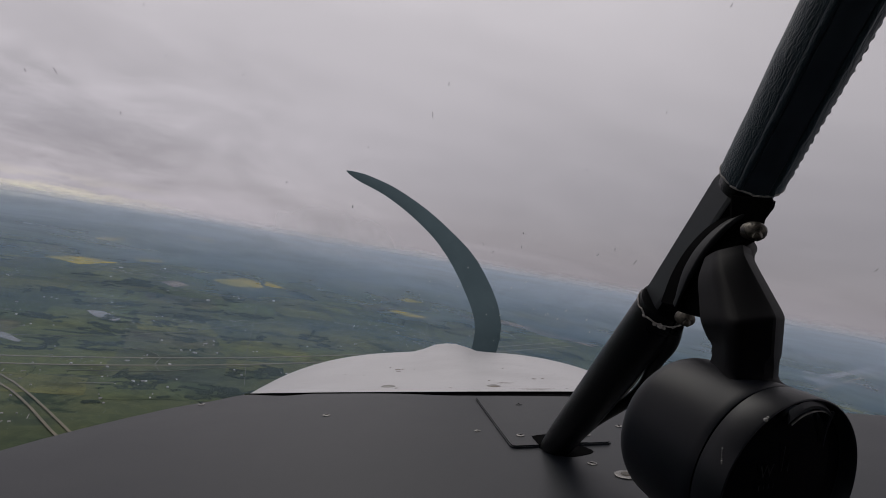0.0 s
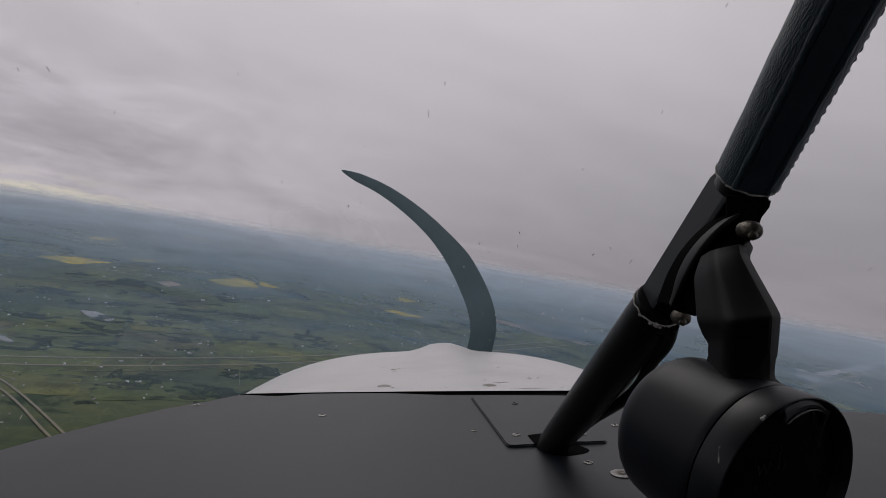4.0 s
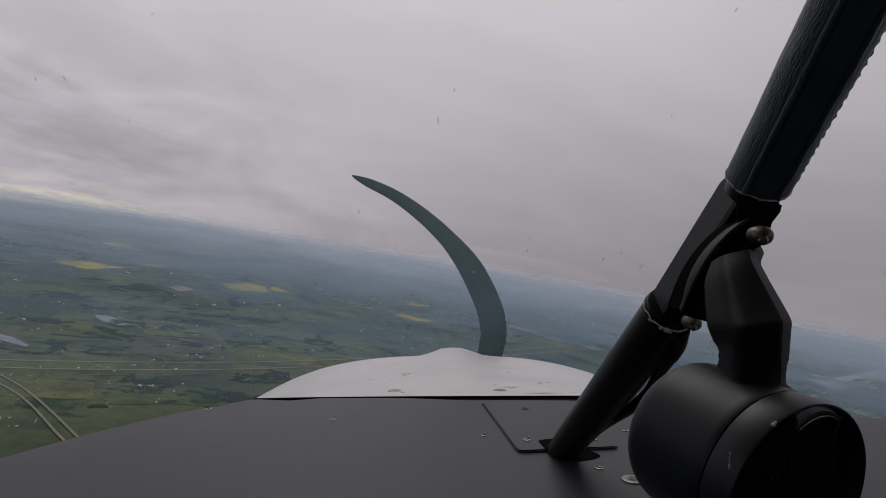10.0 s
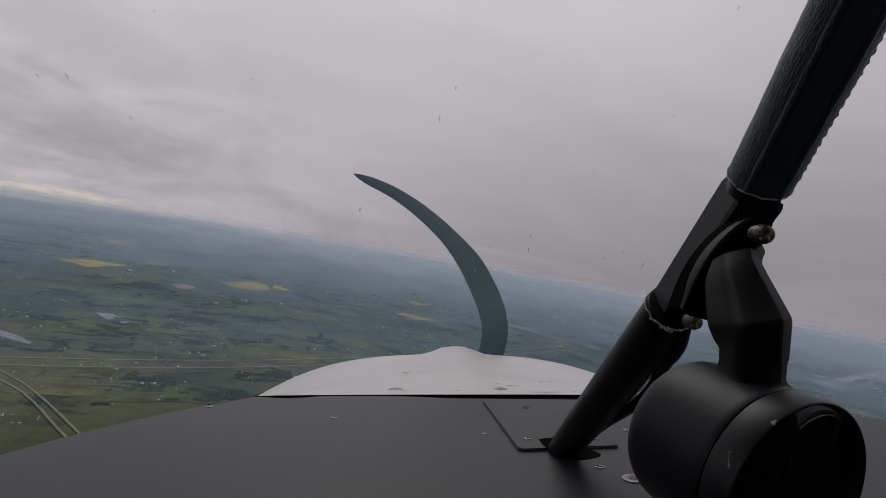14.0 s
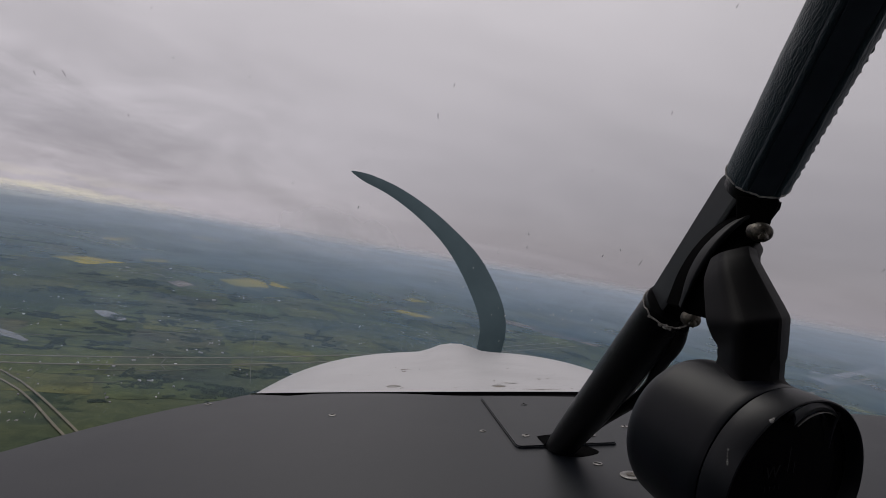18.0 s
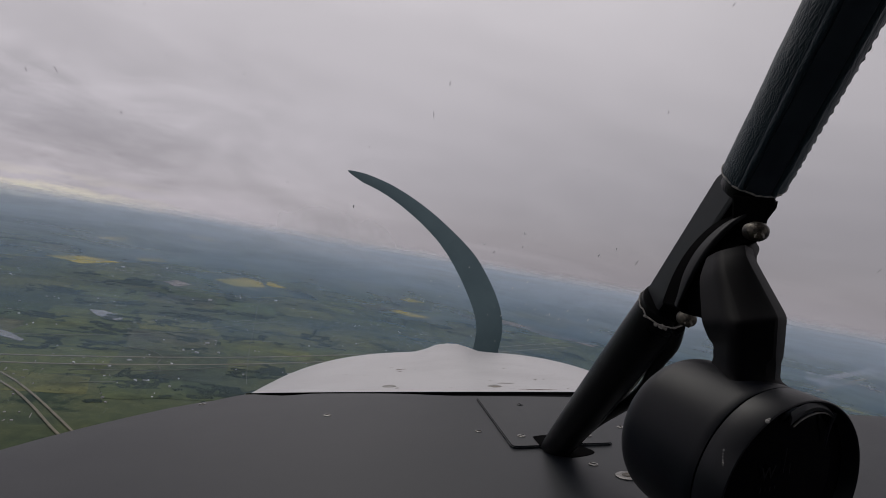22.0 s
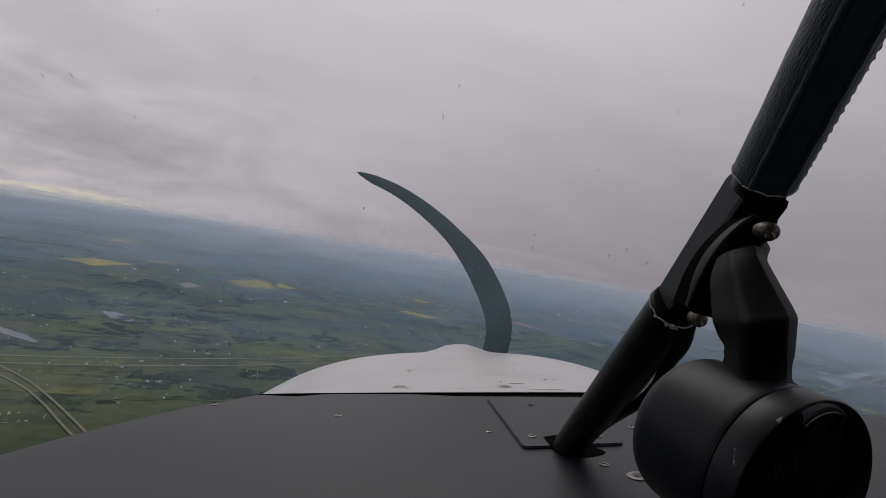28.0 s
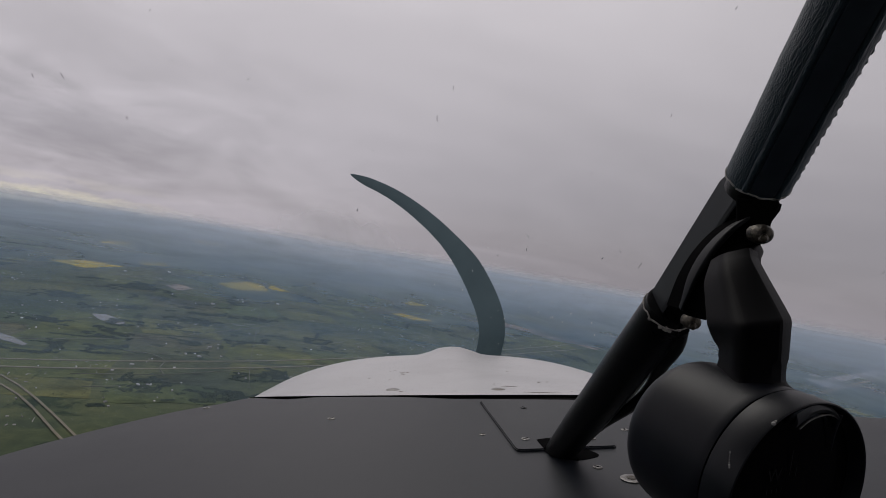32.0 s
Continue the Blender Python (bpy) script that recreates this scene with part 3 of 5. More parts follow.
def far_woods(count, near, far, seed):
    """Long uneven belts of woodland across the far plain, joined into one mesh."""
    pick = random.Random(seed)
    belts = []
    for k in range(count):
        dist, way = near + (far - near) * pick.random(), radians(pick.uniform(-44, 34))
        c = Vector((dist * math.sin(way), dist * math.cos(way), 0))
        if min((c.xy - (Vector(o[0]) + Vector(o[2])) / 2).length for o in RAPE) < 260:
            continue
        lie = -way + radians(pick.uniform(-22, 14))
        u, v = Vector((math.cos(lie), math.sin(lie), 0)), Vector((-math.sin(lie), math.cos(lie), 0))
        long, wide, tall = pick.uniform(70, 330) * dist / 2200, pick.uniform(12, 44) * dist / 1800, pick.uniform(2.5, 5.5)
        rows = []
        for i in range(25):
            t = i / 24
            w = wide * math.sin(math.pi * min(0.97, max(0.03, t))) ** 0.5 * (0.75 + 0.9 * noise.noise(Vector((i * 0.45, k * 3.1, 0))))
            mid = c + u * long * (t - 0.5) + v * wide * 0.7 * noise.noise(Vector((i * 0.16, k * 5.3, 4)))
            lift = tall * (0.75 + 0.6 * noise.noise(Vector((i * 1.3, k * 2.0, 9))))
            rows.append([mid + v * (max(w, 3.0) * e) + Vector((0, 0, lift * h - 0.4)) for e, h in ((-0.5, 0), (-0.42, 0.8), (-0.1, 1.0), (0.35, 0.9), (0.5, 0))])
        belts.append(grid_mesh(rows))
    bm = join(belts)
    bmesh.ops.reverse_faces(bm, faces=[f for f in bm.faces if f.normal.z < 0])
    tagged(part("far_woods", bm, M_WOODS), "dark belts of woodland across the hazy plain", "woods", kind="stuff")


far_woods(34, 1500, 2050, 31)
far_woods(50, 2300, 3600, 32)


# ---- water ----
def pond(outline, label, seed):
    bank = part("pond", plate(ragged(outline, 8, 0.07 if abs(outline[0][0]) < 700 else 0.018, seed), 0.75, 0.5), M_WATER)
    tagged(bank, label, "pond", kind="structure")


pond([(-479, 824), (-463, 835), (-440, 822), (-418, 804), (-415, 786), (-432, 788), (-450, 795)], "grey pond with a pointed end among trees", 1.0)
pond([(-530, 660), (-513, 656), (-483, 650), (-455, 640), (-424, 622), (-421, 612), (-455, 622), (-487, 634), (-520, 646)], "long grey pond between dark tree belts", 2.0)
pond([(1080, 1560), (1150, 1640), (1260, 1750), (1420, 1900), (1600, 2090), (1860, 2350), (2081, 2575), (1800, 2240), (1600, 2020), (1440, 1860), (1300, 1745), (1170, 1610), (1115, 1560)], "long river reach with pale grey water", 3.0)
pond([(950, 1412), (985, 1480), (1012, 1530), (1036, 1518), (1062, 1545), (1092, 1560), (1060, 1500), (1025, 1440), (985, 1402), (955, 1392)], "crooked pale pond beside the river", 4.0)
pond([(1055, 1590), (1075, 1625), (1100, 1650), (1118, 1650), (1105, 1615), (1078, 1588)], "small pale pond beside the river", 5.0)


# ---- roads ----
def smooth_line(pts, step):
    """A smooth curve through a few points."""
    P = [Vector(p) for p in pts]
    P = [2 * P[0] - P[1]] + P + [2 * P[-1] - P[-2]]
    out = []
    for i in range(1, len(P) - 2):
        k = max(2, int((P[i + 1] - P[i]).length / step))
        for s in range(k):
            t = s / k
            a, b, c, d = P[i - 1:i + 3]
            out.append(0.5 * (2 * b + (c - a) * t + (2 * a - 5 * b + 4 * c - d) * t * t + (3 * b - a - 3 * c + d) * t ** 3))
    return out + [P[-2]]


def road(name, pts, width, mat, label, z=1.0, step=20):
    line = smooth_line(pts, step)
    rows = []
    for i, p in enumerate(line):
        d = (line[min(i + 1, len(line) - 1)] - line[max(i - 1, 0)]).normalized()
        s = Vector((-d.y, d.x)) * width / 2
        rows.append([(p.x + s.x * 1.25, p.y + s.y * 1.25, z - 0.4), (p.x + s.x, p.y + s.y, z), (p.x - s.x, p.y - s.y, z), (p.x - s.x * 1.25, p.y - s.y * 1.25, z - 0.4)])
    ob = part(name, grid_mesh(rows), mat)
    tagged(ob, label, "road", kind="structure")
    return line


HWY_N = [(-640, 450), (-560, 480), (-494, 508), (-402, 559), (-345, 599), (-280, 650), (-205, 716), (-115, 810), (1, 943), (150, 1130), (330, 1370)]
HWY_S = [(-620, 432), (-540, 462), (-476, 491), (-385, 537), (-328, 574), (-266, 622), (-194, 685), (-109, 773), (2, 897), (150, 1080), (335, 1310)]
BRANCH_N = [(-610, 528), (-540, 540), (-496, 543), (-436, 540), (-365, 511), (-315, 478), (-252, 427), (-193, 376), (-130, 315)]
BRANCH_S = [(-600, 508), (-530, 518), (-472, 519), (-415, 516), (-348, 489), (-304, 459), (-254, 416), (-201, 372), (-145, 318)]
lanes = []
lanes += road("road_highway", HWY_N, 2.9, M_ROAD, "pale carriageway of a divided highway across green fields")
lanes += road("road_highway", HWY_S, 2.9, M_ROAD, "pale carriageway of a divided highway across green fields")
lanes += road("road_branch", BRANCH_N, 1.8, M_ROAD, "pale curving carriageway of the branch highway", 1.2)
lanes += road("road_branch", BRANCH_S, 1.8, M_ROAD, "pale curving carriageway of the branch highway", 1.2)
road("road_ramp", [(-330, 550), (-300, 570), (-262, 596), (-225, 640), (-190, 680)], 1.2, M_GRAVEL, "narrow slip road beside the highway", 0.9)
road("road_lane", [(-262, 595), (-276, 615), (-286, 646), (-311, 662), (-340, 657)], 1.0, M_GRAVEL, "narrow lane curling from the highway to a farm", 1.8, 8)
road("road_country", [(-173, 596), (-210, 711), (-274, 931), (-400, 1360), (-630, 2130)], 0.55, M_GRAVEL, "straight pale section road crossing the highway", 1.7, 40)
road("road_country", [(-520, 590), (-420, 660), (-343, 760), (-300, 860), (-250, 1000)], 1.5, M_GRAVEL, "thin gravel road between fields", 0.8)
road("road_country", [(2, 900), (4, 1009), (6, 1296), (12, 1817), (20, 2600)], 0.9, M_GRAVEL, "straight pale section road running to the horizon", 0.85, 60)
road("road_country", [(719, 1121), (846, 1248), (1108, 1511), (1556, 1955), (2349, 2722)], 9.0, M_ROAD, "pale road past the ponds towards the town", 0.9, 80)
road("road_country", [(-900, 900), (-600, 1080), (-250, 1260), (100, 1460), (520, 1700)], 2.6, M_GRAVEL, "thin pale road between distant fields", 0.8, 60)
road("road_track", [(-300, 520), (-292, 526), (-276, 538)], 1.4, M_GRAVEL, "short pale dirt track in a pasture", 0.7, 6)


# ---- woods ----
def crown(verts, faces, x, y, h, w, r):
    """One small tree: a bent, uneven crown of eight flanks on a thin stem."""
    b = len(verts)
    rim = [(x + w * r.uniform(0.7, 1.15) * math.cos(a), y + w * r.uniform(0.7, 1.15) * math.sin(a), h * r.uniform(0.35, 0.6)) for a in [k * 1.2566 for k in range(5)]]
    verts += rim + [(x + r.uniform(-0.2, 0.2) * w, y + r.uniform(-0.2, 0.2) * w, h), (x, y, 0.0)]
    for k in range(5):
        q = (k + 1) % 5
        faces += [(b + k, b + q, b + 5), (b + q, b + k, b + 6)]


def grove_mesh(seed, span, wide, keep):
    """Many small trees massed into an uneven wood with bays and gaps."""
    r = random.Random(seed)
    verts, faces = [], []
    count = int(span * wide * 0.85)
    for k in range(count):
        u, v = r.uniform(-1, 1), r.uniform(-1, 1)
        n = noise.noise(Vector((u * span * 0.035, v * wide * 0.05, seed * 3.1))) + 0.35 * noise.noise(Vector((u * span * 0.12, v * wide * 0.12, seed * 7.7)))
        if n < keep + 0.5 * (u * u + v * v) - 0.32:
            continue
        h = r.uniform(0.6, 1.5)
        crown(verts, faces, u * span / 2, v * wide / 2, h, h * r.uniform(0.5, 0.85), r)
    me = bpy.data.meshes.new("tree_grove")
    me.from_pydata(verts, [], faces)
    me.materials.append(M_LEAF)
    return me


groves = [grove_mesh(k + 1, span, wide, keep) for k, (span, wide, keep) in enumerate(
    ((48, 12, 0.0), (60, 22, -0.05), (30, 26, -0.05), (58, 6, 0.0), (22, 12, -0.1), (80, 36, -0.08), (44, 34, 0.02), (70, 16, 0.05)))]


def clear_of_roads(x, y, gap):
    return all(abs(x - p.x) > gap or abs(y - p.y) > gap for p in lanes)


def grove(x, y, kind, turn, size=1.0):
    if not clear_of_roads(x, y, 14 + 12 * size):
        return
    ob = new("tree_grove", groves[kind])
    r = math.hypot(x, y)
    ob.matrix_world = Matrix.Translation((x, y, max(0, (r - 3000) / 1880) ** 2 * 8)) @ Matrix.Rotation(turn, 4, "Z") @ Matrix.Diagonal((size, size, min(size, 1.5), 1))
    tagged(ob, "dark green grove of small trees between fields", "trees", "groves", "stuff")


rng = random.Random(11)
for x, y, k, a, s in ((-505, 880, 1, 0.4, 0.9), (-368, 800, 0, 0.3, 0.8), (-545, 710, 1, 0.2, 0.9), (-363, 900, 5, 0.1, 1.1), (-251, 604, 5, 0.5, 0.8), (-187, 766, 1, 0.3, 1), (-495, 745, 5, 0.2, 0.9),
                      (-392, 712, 1, 0.1, 1), (-251, 814, 1, 0.5, 1), (-262, 482, 4, 0.6, 0.8), (-345, 585, 4, 0.5, 1), (-420, 640, 0, 0.2, 0.9), (-310, 760, 1, 0.1, 0.9), (-600, 940, 5, 0.1, 1), (-300, 1000, 5, 0.2, 1),
                      (-300, 660, 5, 0.5, 1), (-420, 800, 6, 0.3, 1.3), (-210, 690, 5, 0.6, 1), (-170, 900, 6, 0.2, 1.3)):
    grove(x, y, k, a, s)
for k in range(1500):
    r = 500 * (4500 / 500) ** (rng.random() ** 0.9)
    a = rng.uniform(-50, 50)
    x, y = r * math.sin(radians(a)), r * math.cos(radians(a))
    if noise.noise(Vector((x, y, 40.0)) * 0.0042) + 0.5 * noise.noise(Vector((x, y, 90.0)) * 0.013) < 0.0:
        continue
    if math.hypot(x - 1200, y - 1650) < 330 or math.hypot(x + 448, y - 810) < 60 or math.hypot(x + 480, y - 640) < 70 or any(math.hypot(x - c[0][0] / 2 - c[2][0] / 2, y - c[0][1] / 2 - c[2][1] / 2) < 125 for c in RAPE):
        continue
    grove(x, y, rng.randrange(8), TURN + rng.choice((0, 0, math.pi / 2, rng.uniform(0, 3))) + rng.uniform(-0.3, 0.3), rng.uniform(0.3, 1.15) * (1 + max(0, r - 900) / 1700))


rng = random.Random(17)
for k in range(80):
    r = 1400 * (4600 / 1400) ** rng.random()
    a = rng.uniform(-50, 50)
    x, y = r * math.sin(radians(a)), r * math.cos(radians(a))
    if math.hypot(x - 1300, y - 1750) < 500 or any(math.hypot(x - c[0][0] / 2 - c[2][0] / 2, y - c[0][1] / 2 - c[2][1] / 2) < 190 for c in RAPE):
        continue
    grove(x, y, rng.choice((1, 5, 5, 6, 7)), TURN + rng.choice((0, 0, math.pi / 2)) + rng.uniform(-0.2, 0.2), rng.uniform(1.6, 3.6) * (0.5 + r / 3000))


def hedges(count, seed):
    """Loose shrubs and single trees strewn in lines over the near fields."""
    r = random.Random(seed)
    verts, faces = [], []
    while len(faces) < count * 8:
        d = 540 * (2400 / 540) ** r.random()
        a = radians(r.uniform(-50, 50))
        x0, y0 = d * math.sin(a), d * math.cos(a)
        t = TURN + r.choice((0, math.pi / 2)) + r.uniform(-0.15, 0.15)
        run = r.uniform(6, 55)
        for j in range(r.randrange(3, 22)):
            u = r.uniform(-run, run)
            x, y = x0 + u * math.cos(t) + r.gauss(0, 1.6), y0 + u * math.sin(t) + r.gauss(0, 1.6)
            h, w = r.uniform(0.4, 1.0), r.uniform(0.3, 0.65)
            if math.hypot(x, y) < 800 and not clear_of_roads(x, y, 9):
                continue
            b = len(verts)
            verts += [(x + w, y, h * 0.5), (x, y + w * r.uniform(0.7, 1.2), h * 0.45), (x - w, y, h * 0.5), (x, y - w, h * 0.4), (x + 0.1, y, h), (x, y, 0)]
            for i in range(4):
                k = (i + 1) % 4
                faces += [(b + i, b + k, b + 4), (b + k, b + i, b + 5)]
    me = bpy.data.meshes.new("shrubs")
    me.from_pydata(verts, [], faces)
    me.materials.append(M_LEAF)
    tagged(new("shrubs", me), "loose dark shrubs and single trees along field edges", "shrubs", kind="stuff")


hedges(14000, 31)


# ---- houses and farms ----
def gable(w, d, h, rise, over=0.15):
    bm = bmesh.new()
    prof = [(-w / 2 - over, h - 0.1), (0, h + rise), (w / 2 + over, h - 0.1), (w / 2 + over, h + 0.05), (0, h + rise + 0.16), (-w / 2 - over, h + 0.05)]
    return grid_mesh([[(x, y, z) for x, z in prof] for y in (-d / 2 - over, d / 2 + over)], closed=True, caps=True)


def box(x0, x1, y0, y1, z0, z1):
    return grid_mesh([[(x0, y0, z), (x1, y0, z), (x1, y1, z), (x0, y1, z)] for z in (z0, z1)], closed=True, caps=True)


def house(name, w, d, h, rise, label, category, windows=True):
    ob = thing(name, (0, 0, 0), label, category, "houses and farm buildings", world_axes=True)
    wall = bmesh.new()
    prof = [(-w / 2, 0), (w / 2, 0), (w / 2, h), (0, h + rise - 0.02), (-w / 2, h)]
    wall = grid_mesh([[(x, y, z) for x, z in prof] for y in (-d / 2, d / 2)], closed=True, caps=True)
    part("wall", wall, M_HOUSE, ob)
    part("roof", gable(w, d, h, rise), M_ROOF, ob)
    if windows:
        part("window", box(-w * 0.3, -w * 0.1, -d / 2 - 0.03, -d / 2 + 0.02, h * 0.4, h * 0.8), M_PANE, ob)
        part("door", box(w * 0.05, w * 0.2, -d / 2 - 0.03, -d / 2 + 0.02, 0, h * 0.75), M_PANE, ob)
    return ob


first = [house("house", 2.6, 3.6, 1.3, 0.8, "small pale country house with a pitched roof", "house"),
         house("barn", 3.4, 6.5, 1.7, 1.0, "long pale barn with a metal roof", "barn", False),
         house("shed", 1.8, 2.2, 1.0, 0.5, "small farm shed with a light roof", "shed", False)]
rng = random.Random(21)
sites = []
for x, y, n in ((-418, 1065, 3), (-386, 1183, 2), (-356, 1239, 2), (-336, 1109, 2), (-287, 749, 6), (-267, 688, 4), (-216, 759, 2), (-366, 578, 2), (-309, 621, 3), (-290, 640, 3), (-161, 669, 2),
                (-375, 867, 3), (-352, 864, 3), (-252, 478, 3), (-258, 570, 4), (-275, 560, 3), (-195, 640, 2), (-470, 700, 3), (-560, 860, 3), (-520, 930, 3), (-60, 1100, 4), (-150, 1250, 3), (180, 1484, 4)):
    for k in range(n):
        sites.append((x + rng.gauss(0, 13), y + rng.gauss(0, 13), 1.0))
for k in range(120):
    r = 420 * (2600 / 450) ** (rng.random() ** 0.9)
    a = radians(rng.uniform(-48, 46))
    x, y = r * math.sin(a), r * math.cos(a)
    for j in range(rng.choice((1, 1, 2))):
        sites.append((x + rng.gauss(0, 10), y + rng.gauss(0, 10), 1 + max(0, r - 900) / 1600))
used = set()
for x, y, s in sites:
    k = rng.choice((0, 0, 0, 1, 2))
    m = Matrix.Translation((x, y, 0.05)) @ Matrix.Rotation(rng.choice((TURN, TURN + math.pi / 2, rng.uniform(0, 3))), 4, "Z")
    if k not in used:
        used.add(k)
        first[k].matrix_world = m
        continue
    h = copy_thing(first[k], m)
    s *= rng.uniform(0.4, 0.75)
    h.scale = (s, s, s)


def farmyards(seed, clusters):
    """Knots of small sheds, yards and short drives among the trees."""
    r = random.Random(seed)
    verts, faces = [], []
    for c in range(clusters):
        d = 470 * (1900 / 470) ** (r.random() ** 0.85)
        a = radians(r.uniform(-46, 40))
        cx, cy = d * math.sin(a), d * math.cos(a)
        grow = 1 + max(0.0, d - 800) / 1500
        for k in range(r.randrange(4, 13)):
            x, y = cx + r.gauss(0, 15) * grow, cy + r.gauss(0, 9) * grow
            if not clear_of_roads(x, y, 6):
                continue
            w, l, h = r.uniform(0.35, 0.8) * grow, r.uniform(0.6, 1.7) * grow, r.uniform(0.4, 0.9) * grow
            if r.random() < 0.3:
                w, l, h = 0.28 * grow, r.uniform(3, 9) * grow, 0.12
            t = TURN + r.choice((0, math.pi / 2)) + r.uniform(-0.25, 0.25)
            u, v = Vector((math.cos(t), math.sin(t))), Vector((-math.sin(t), math.cos(t)))
            b = len(verts)
            for z, f in ((0.03, 1.0), (h * 0.6, 1.0)):
                for e, g in ((-1, -1), (1, -1), (1, 1), (-1, 1)):
                    q = Vector((x, y)) + u * (e * l * f) + v * (g * w * f)
                    verts.append((q.x, q.y, z))
            for e in (-1, 1):
                q = Vector((x, y)) + u * (e * l)
                verts.append((q.x, q.y, h))
            faces += [(b, b + 1, b + 5, b + 4), (b + 2, b + 3, b + 7, b + 6), (b + 1, b + 2, b + 6, b + 9, b + 5), (b + 3, b, b + 4, b + 8, b + 7), (b + 4, b + 5, b + 9, b + 8), (b + 6, b + 7, b + 8, b + 9)]
    me = bpy.data.meshes.new("farmyards")
    me.from_pydata(verts, [], faces)
    me.materials.append(M_TOWN)
    tagged(new("farmyards", me), "knots of small grey farm sheds and drives among trees", "farm buildings", kind="stuff")


farmyards(44, 120)


def town(cx, cy, nx, ny, gap, seed):
    r = random.Random(seed)
    bms = []
    for i in range(nx):
        for j in range(ny):
            if r.random() < 0.25:
                continue
            x, y = on_grid((i - nx / 2) * gap * 1.1, (j - ny / 2) * gap)
            w, d, h = r.uniform(3, 6), r.uniform(3, 5), r.uniform(1.6, 2.6)
            b = join([box(-w / 2, w / 2, -d / 2, d / 2, 0, h), gable(w, d, h, 1.0)])
            bmesh.ops.transform(b, matrix=Matrix.Translation((cx + x + r.uniform(-0.6, 0.6) * gap, cy + y + r.uniform(-0.6, 0.6) * gap, 0.05)) @ Matrix.Rotation(TURN + r.choice((0, 1.57)), 4, "Z"), verts=b.verts)
            bms.append(b)
    ob = part("town_houses", join(bms), M_TOWN)
    tagged(ob, "rows of small grey suburban houses on the plain", "houses", kind="stuff")


town(1150, 1480, 12, 9, 15, 1)
town(1720, 1880, 20, 14, 20, 2)
town(2350, 3200, 26, 14, 34, 3)
town(420, 1700, 14, 8, 22, 4)
town(900, 2500, 22, 10, 30, 5)

# ---- engine cowling ----
MID = 0.018


def cowl_skin():
    rows = []
    for i in range(19):
        t = i / 18
        y = 0.999 + 0.80 * t
        nose = max(0.0, (t - 0.9) / 0.1)
        half = 0.353 + 0.262 * math.sin(min(1.0, t * 1.25) * math.pi / 2)
        zc = -0.2502 - 0.0665 * t - 0.05 * nose ** 2
        fall = 0.002 + 0.150 * min(1.0, t * 1.5) ** 0.8
        row = []
        for k in range(41):
            s = -1 + k / 20
            a = abs(s)
            x = MID + half * s
            z = zc - fall * a ** (3.0 if s < 0 else 2.6)
            hump = math.exp(-abs((x - MID - 0.006) / 0.067) ** 3.0) * 0.0240 * max(0.0, min(1.0, (t - 0.25) / 0.6))
            row.append((x, y, z + hump))
        row = [(MID - half, y, zc - fall - 0.30)] + row + [(MID + half, y, zc - fall - 0.30)]
        rows.append(row)
    return rows


cowling = thing("engine_cowling", (MID, 0.99, -0.56), "white painted engine cowling with chips and fasteners", "cowling")
skin = grid_mesh(cowl_skin())
bm = skin
part("shell", bm, M_WHITE, cowling, smooth=True)
# black lip and strip put the shade of the rear gap into their colour
part("rear_lip", grid_mesh([[(MID + 0.346 * s, y, z - 0.002 * abs(s) ** 2.6) for s in [k / 12 - 1 for k in range(25)]] for y, z in ((0.955, -0.266), (0.9985, -0.2575), (0.9995, -0.2508), (1.004, -0.2535), (1.004, -0.30))]), M_SHADE_BLACK, cowling, "black lip with the shade of the gap along the rear edge")
strip = []
for k in range(49):
    s = k / 24 - 1
    lift = 0.0008 * noise.noise(Vector((s * 7, 0, 0)))
    strip.append([(MID + 0.34 * s, y, -0.2538 + lift + dz) for y, dz in ((0.970, 0.0), (0.978, 0.0012), (0.990, 0.0), (0.992, -0.006))])
part("sealing_strip", grid_mesh(strip), M_SHADE_BLACK, cowling, "uneven black strip added for the shade in the gap", True)


def disc(c, r, thick, mat, parent, name, label="", tilt=None, n=20):
    z = c[2]
    pr = [(0, r), (thick * 0.6, r), (thick, r * 0.8), (thick, r * 0.35), (thick * 0.7, r * 0.25), (thick * 0.7, 0.0)]
    return part(name, spun(pr, c, tilt or (0, 0.02, 1), n), mat, parent, label, True)


for x, y, z in ((-0.093, 1.06, -0.2558), (0.100, 1.06, -0.2558)):
    disc((x, y, z - 0.001), 0.013, 0.002, M_STEEL, cowling, "fastener", "worn oval fastener")
rng = random.Random(3)
for k in range(15):
    x, y = rng.uniform(-0.24, 0.3), rng.uniform(1.03, 1.35)
    t = (y - 0.999) / 0.80
    z = -0.2502 - 0.0665 * t - (0.002 + 0.15 * min(1, t * 1.5) ** 0.8) * (abs(x - MID) / (0.345 + 0.27 * math.sin(min(1.0, t * 1.25) * math.pi / 2))) ** 3.0
    part("chip", blob((x, y, z), rng.uniform(0.0010, 0.0026), 1, (1.6, 1.2, 0.25), 0.6, k), M_SMEAR, cowling)

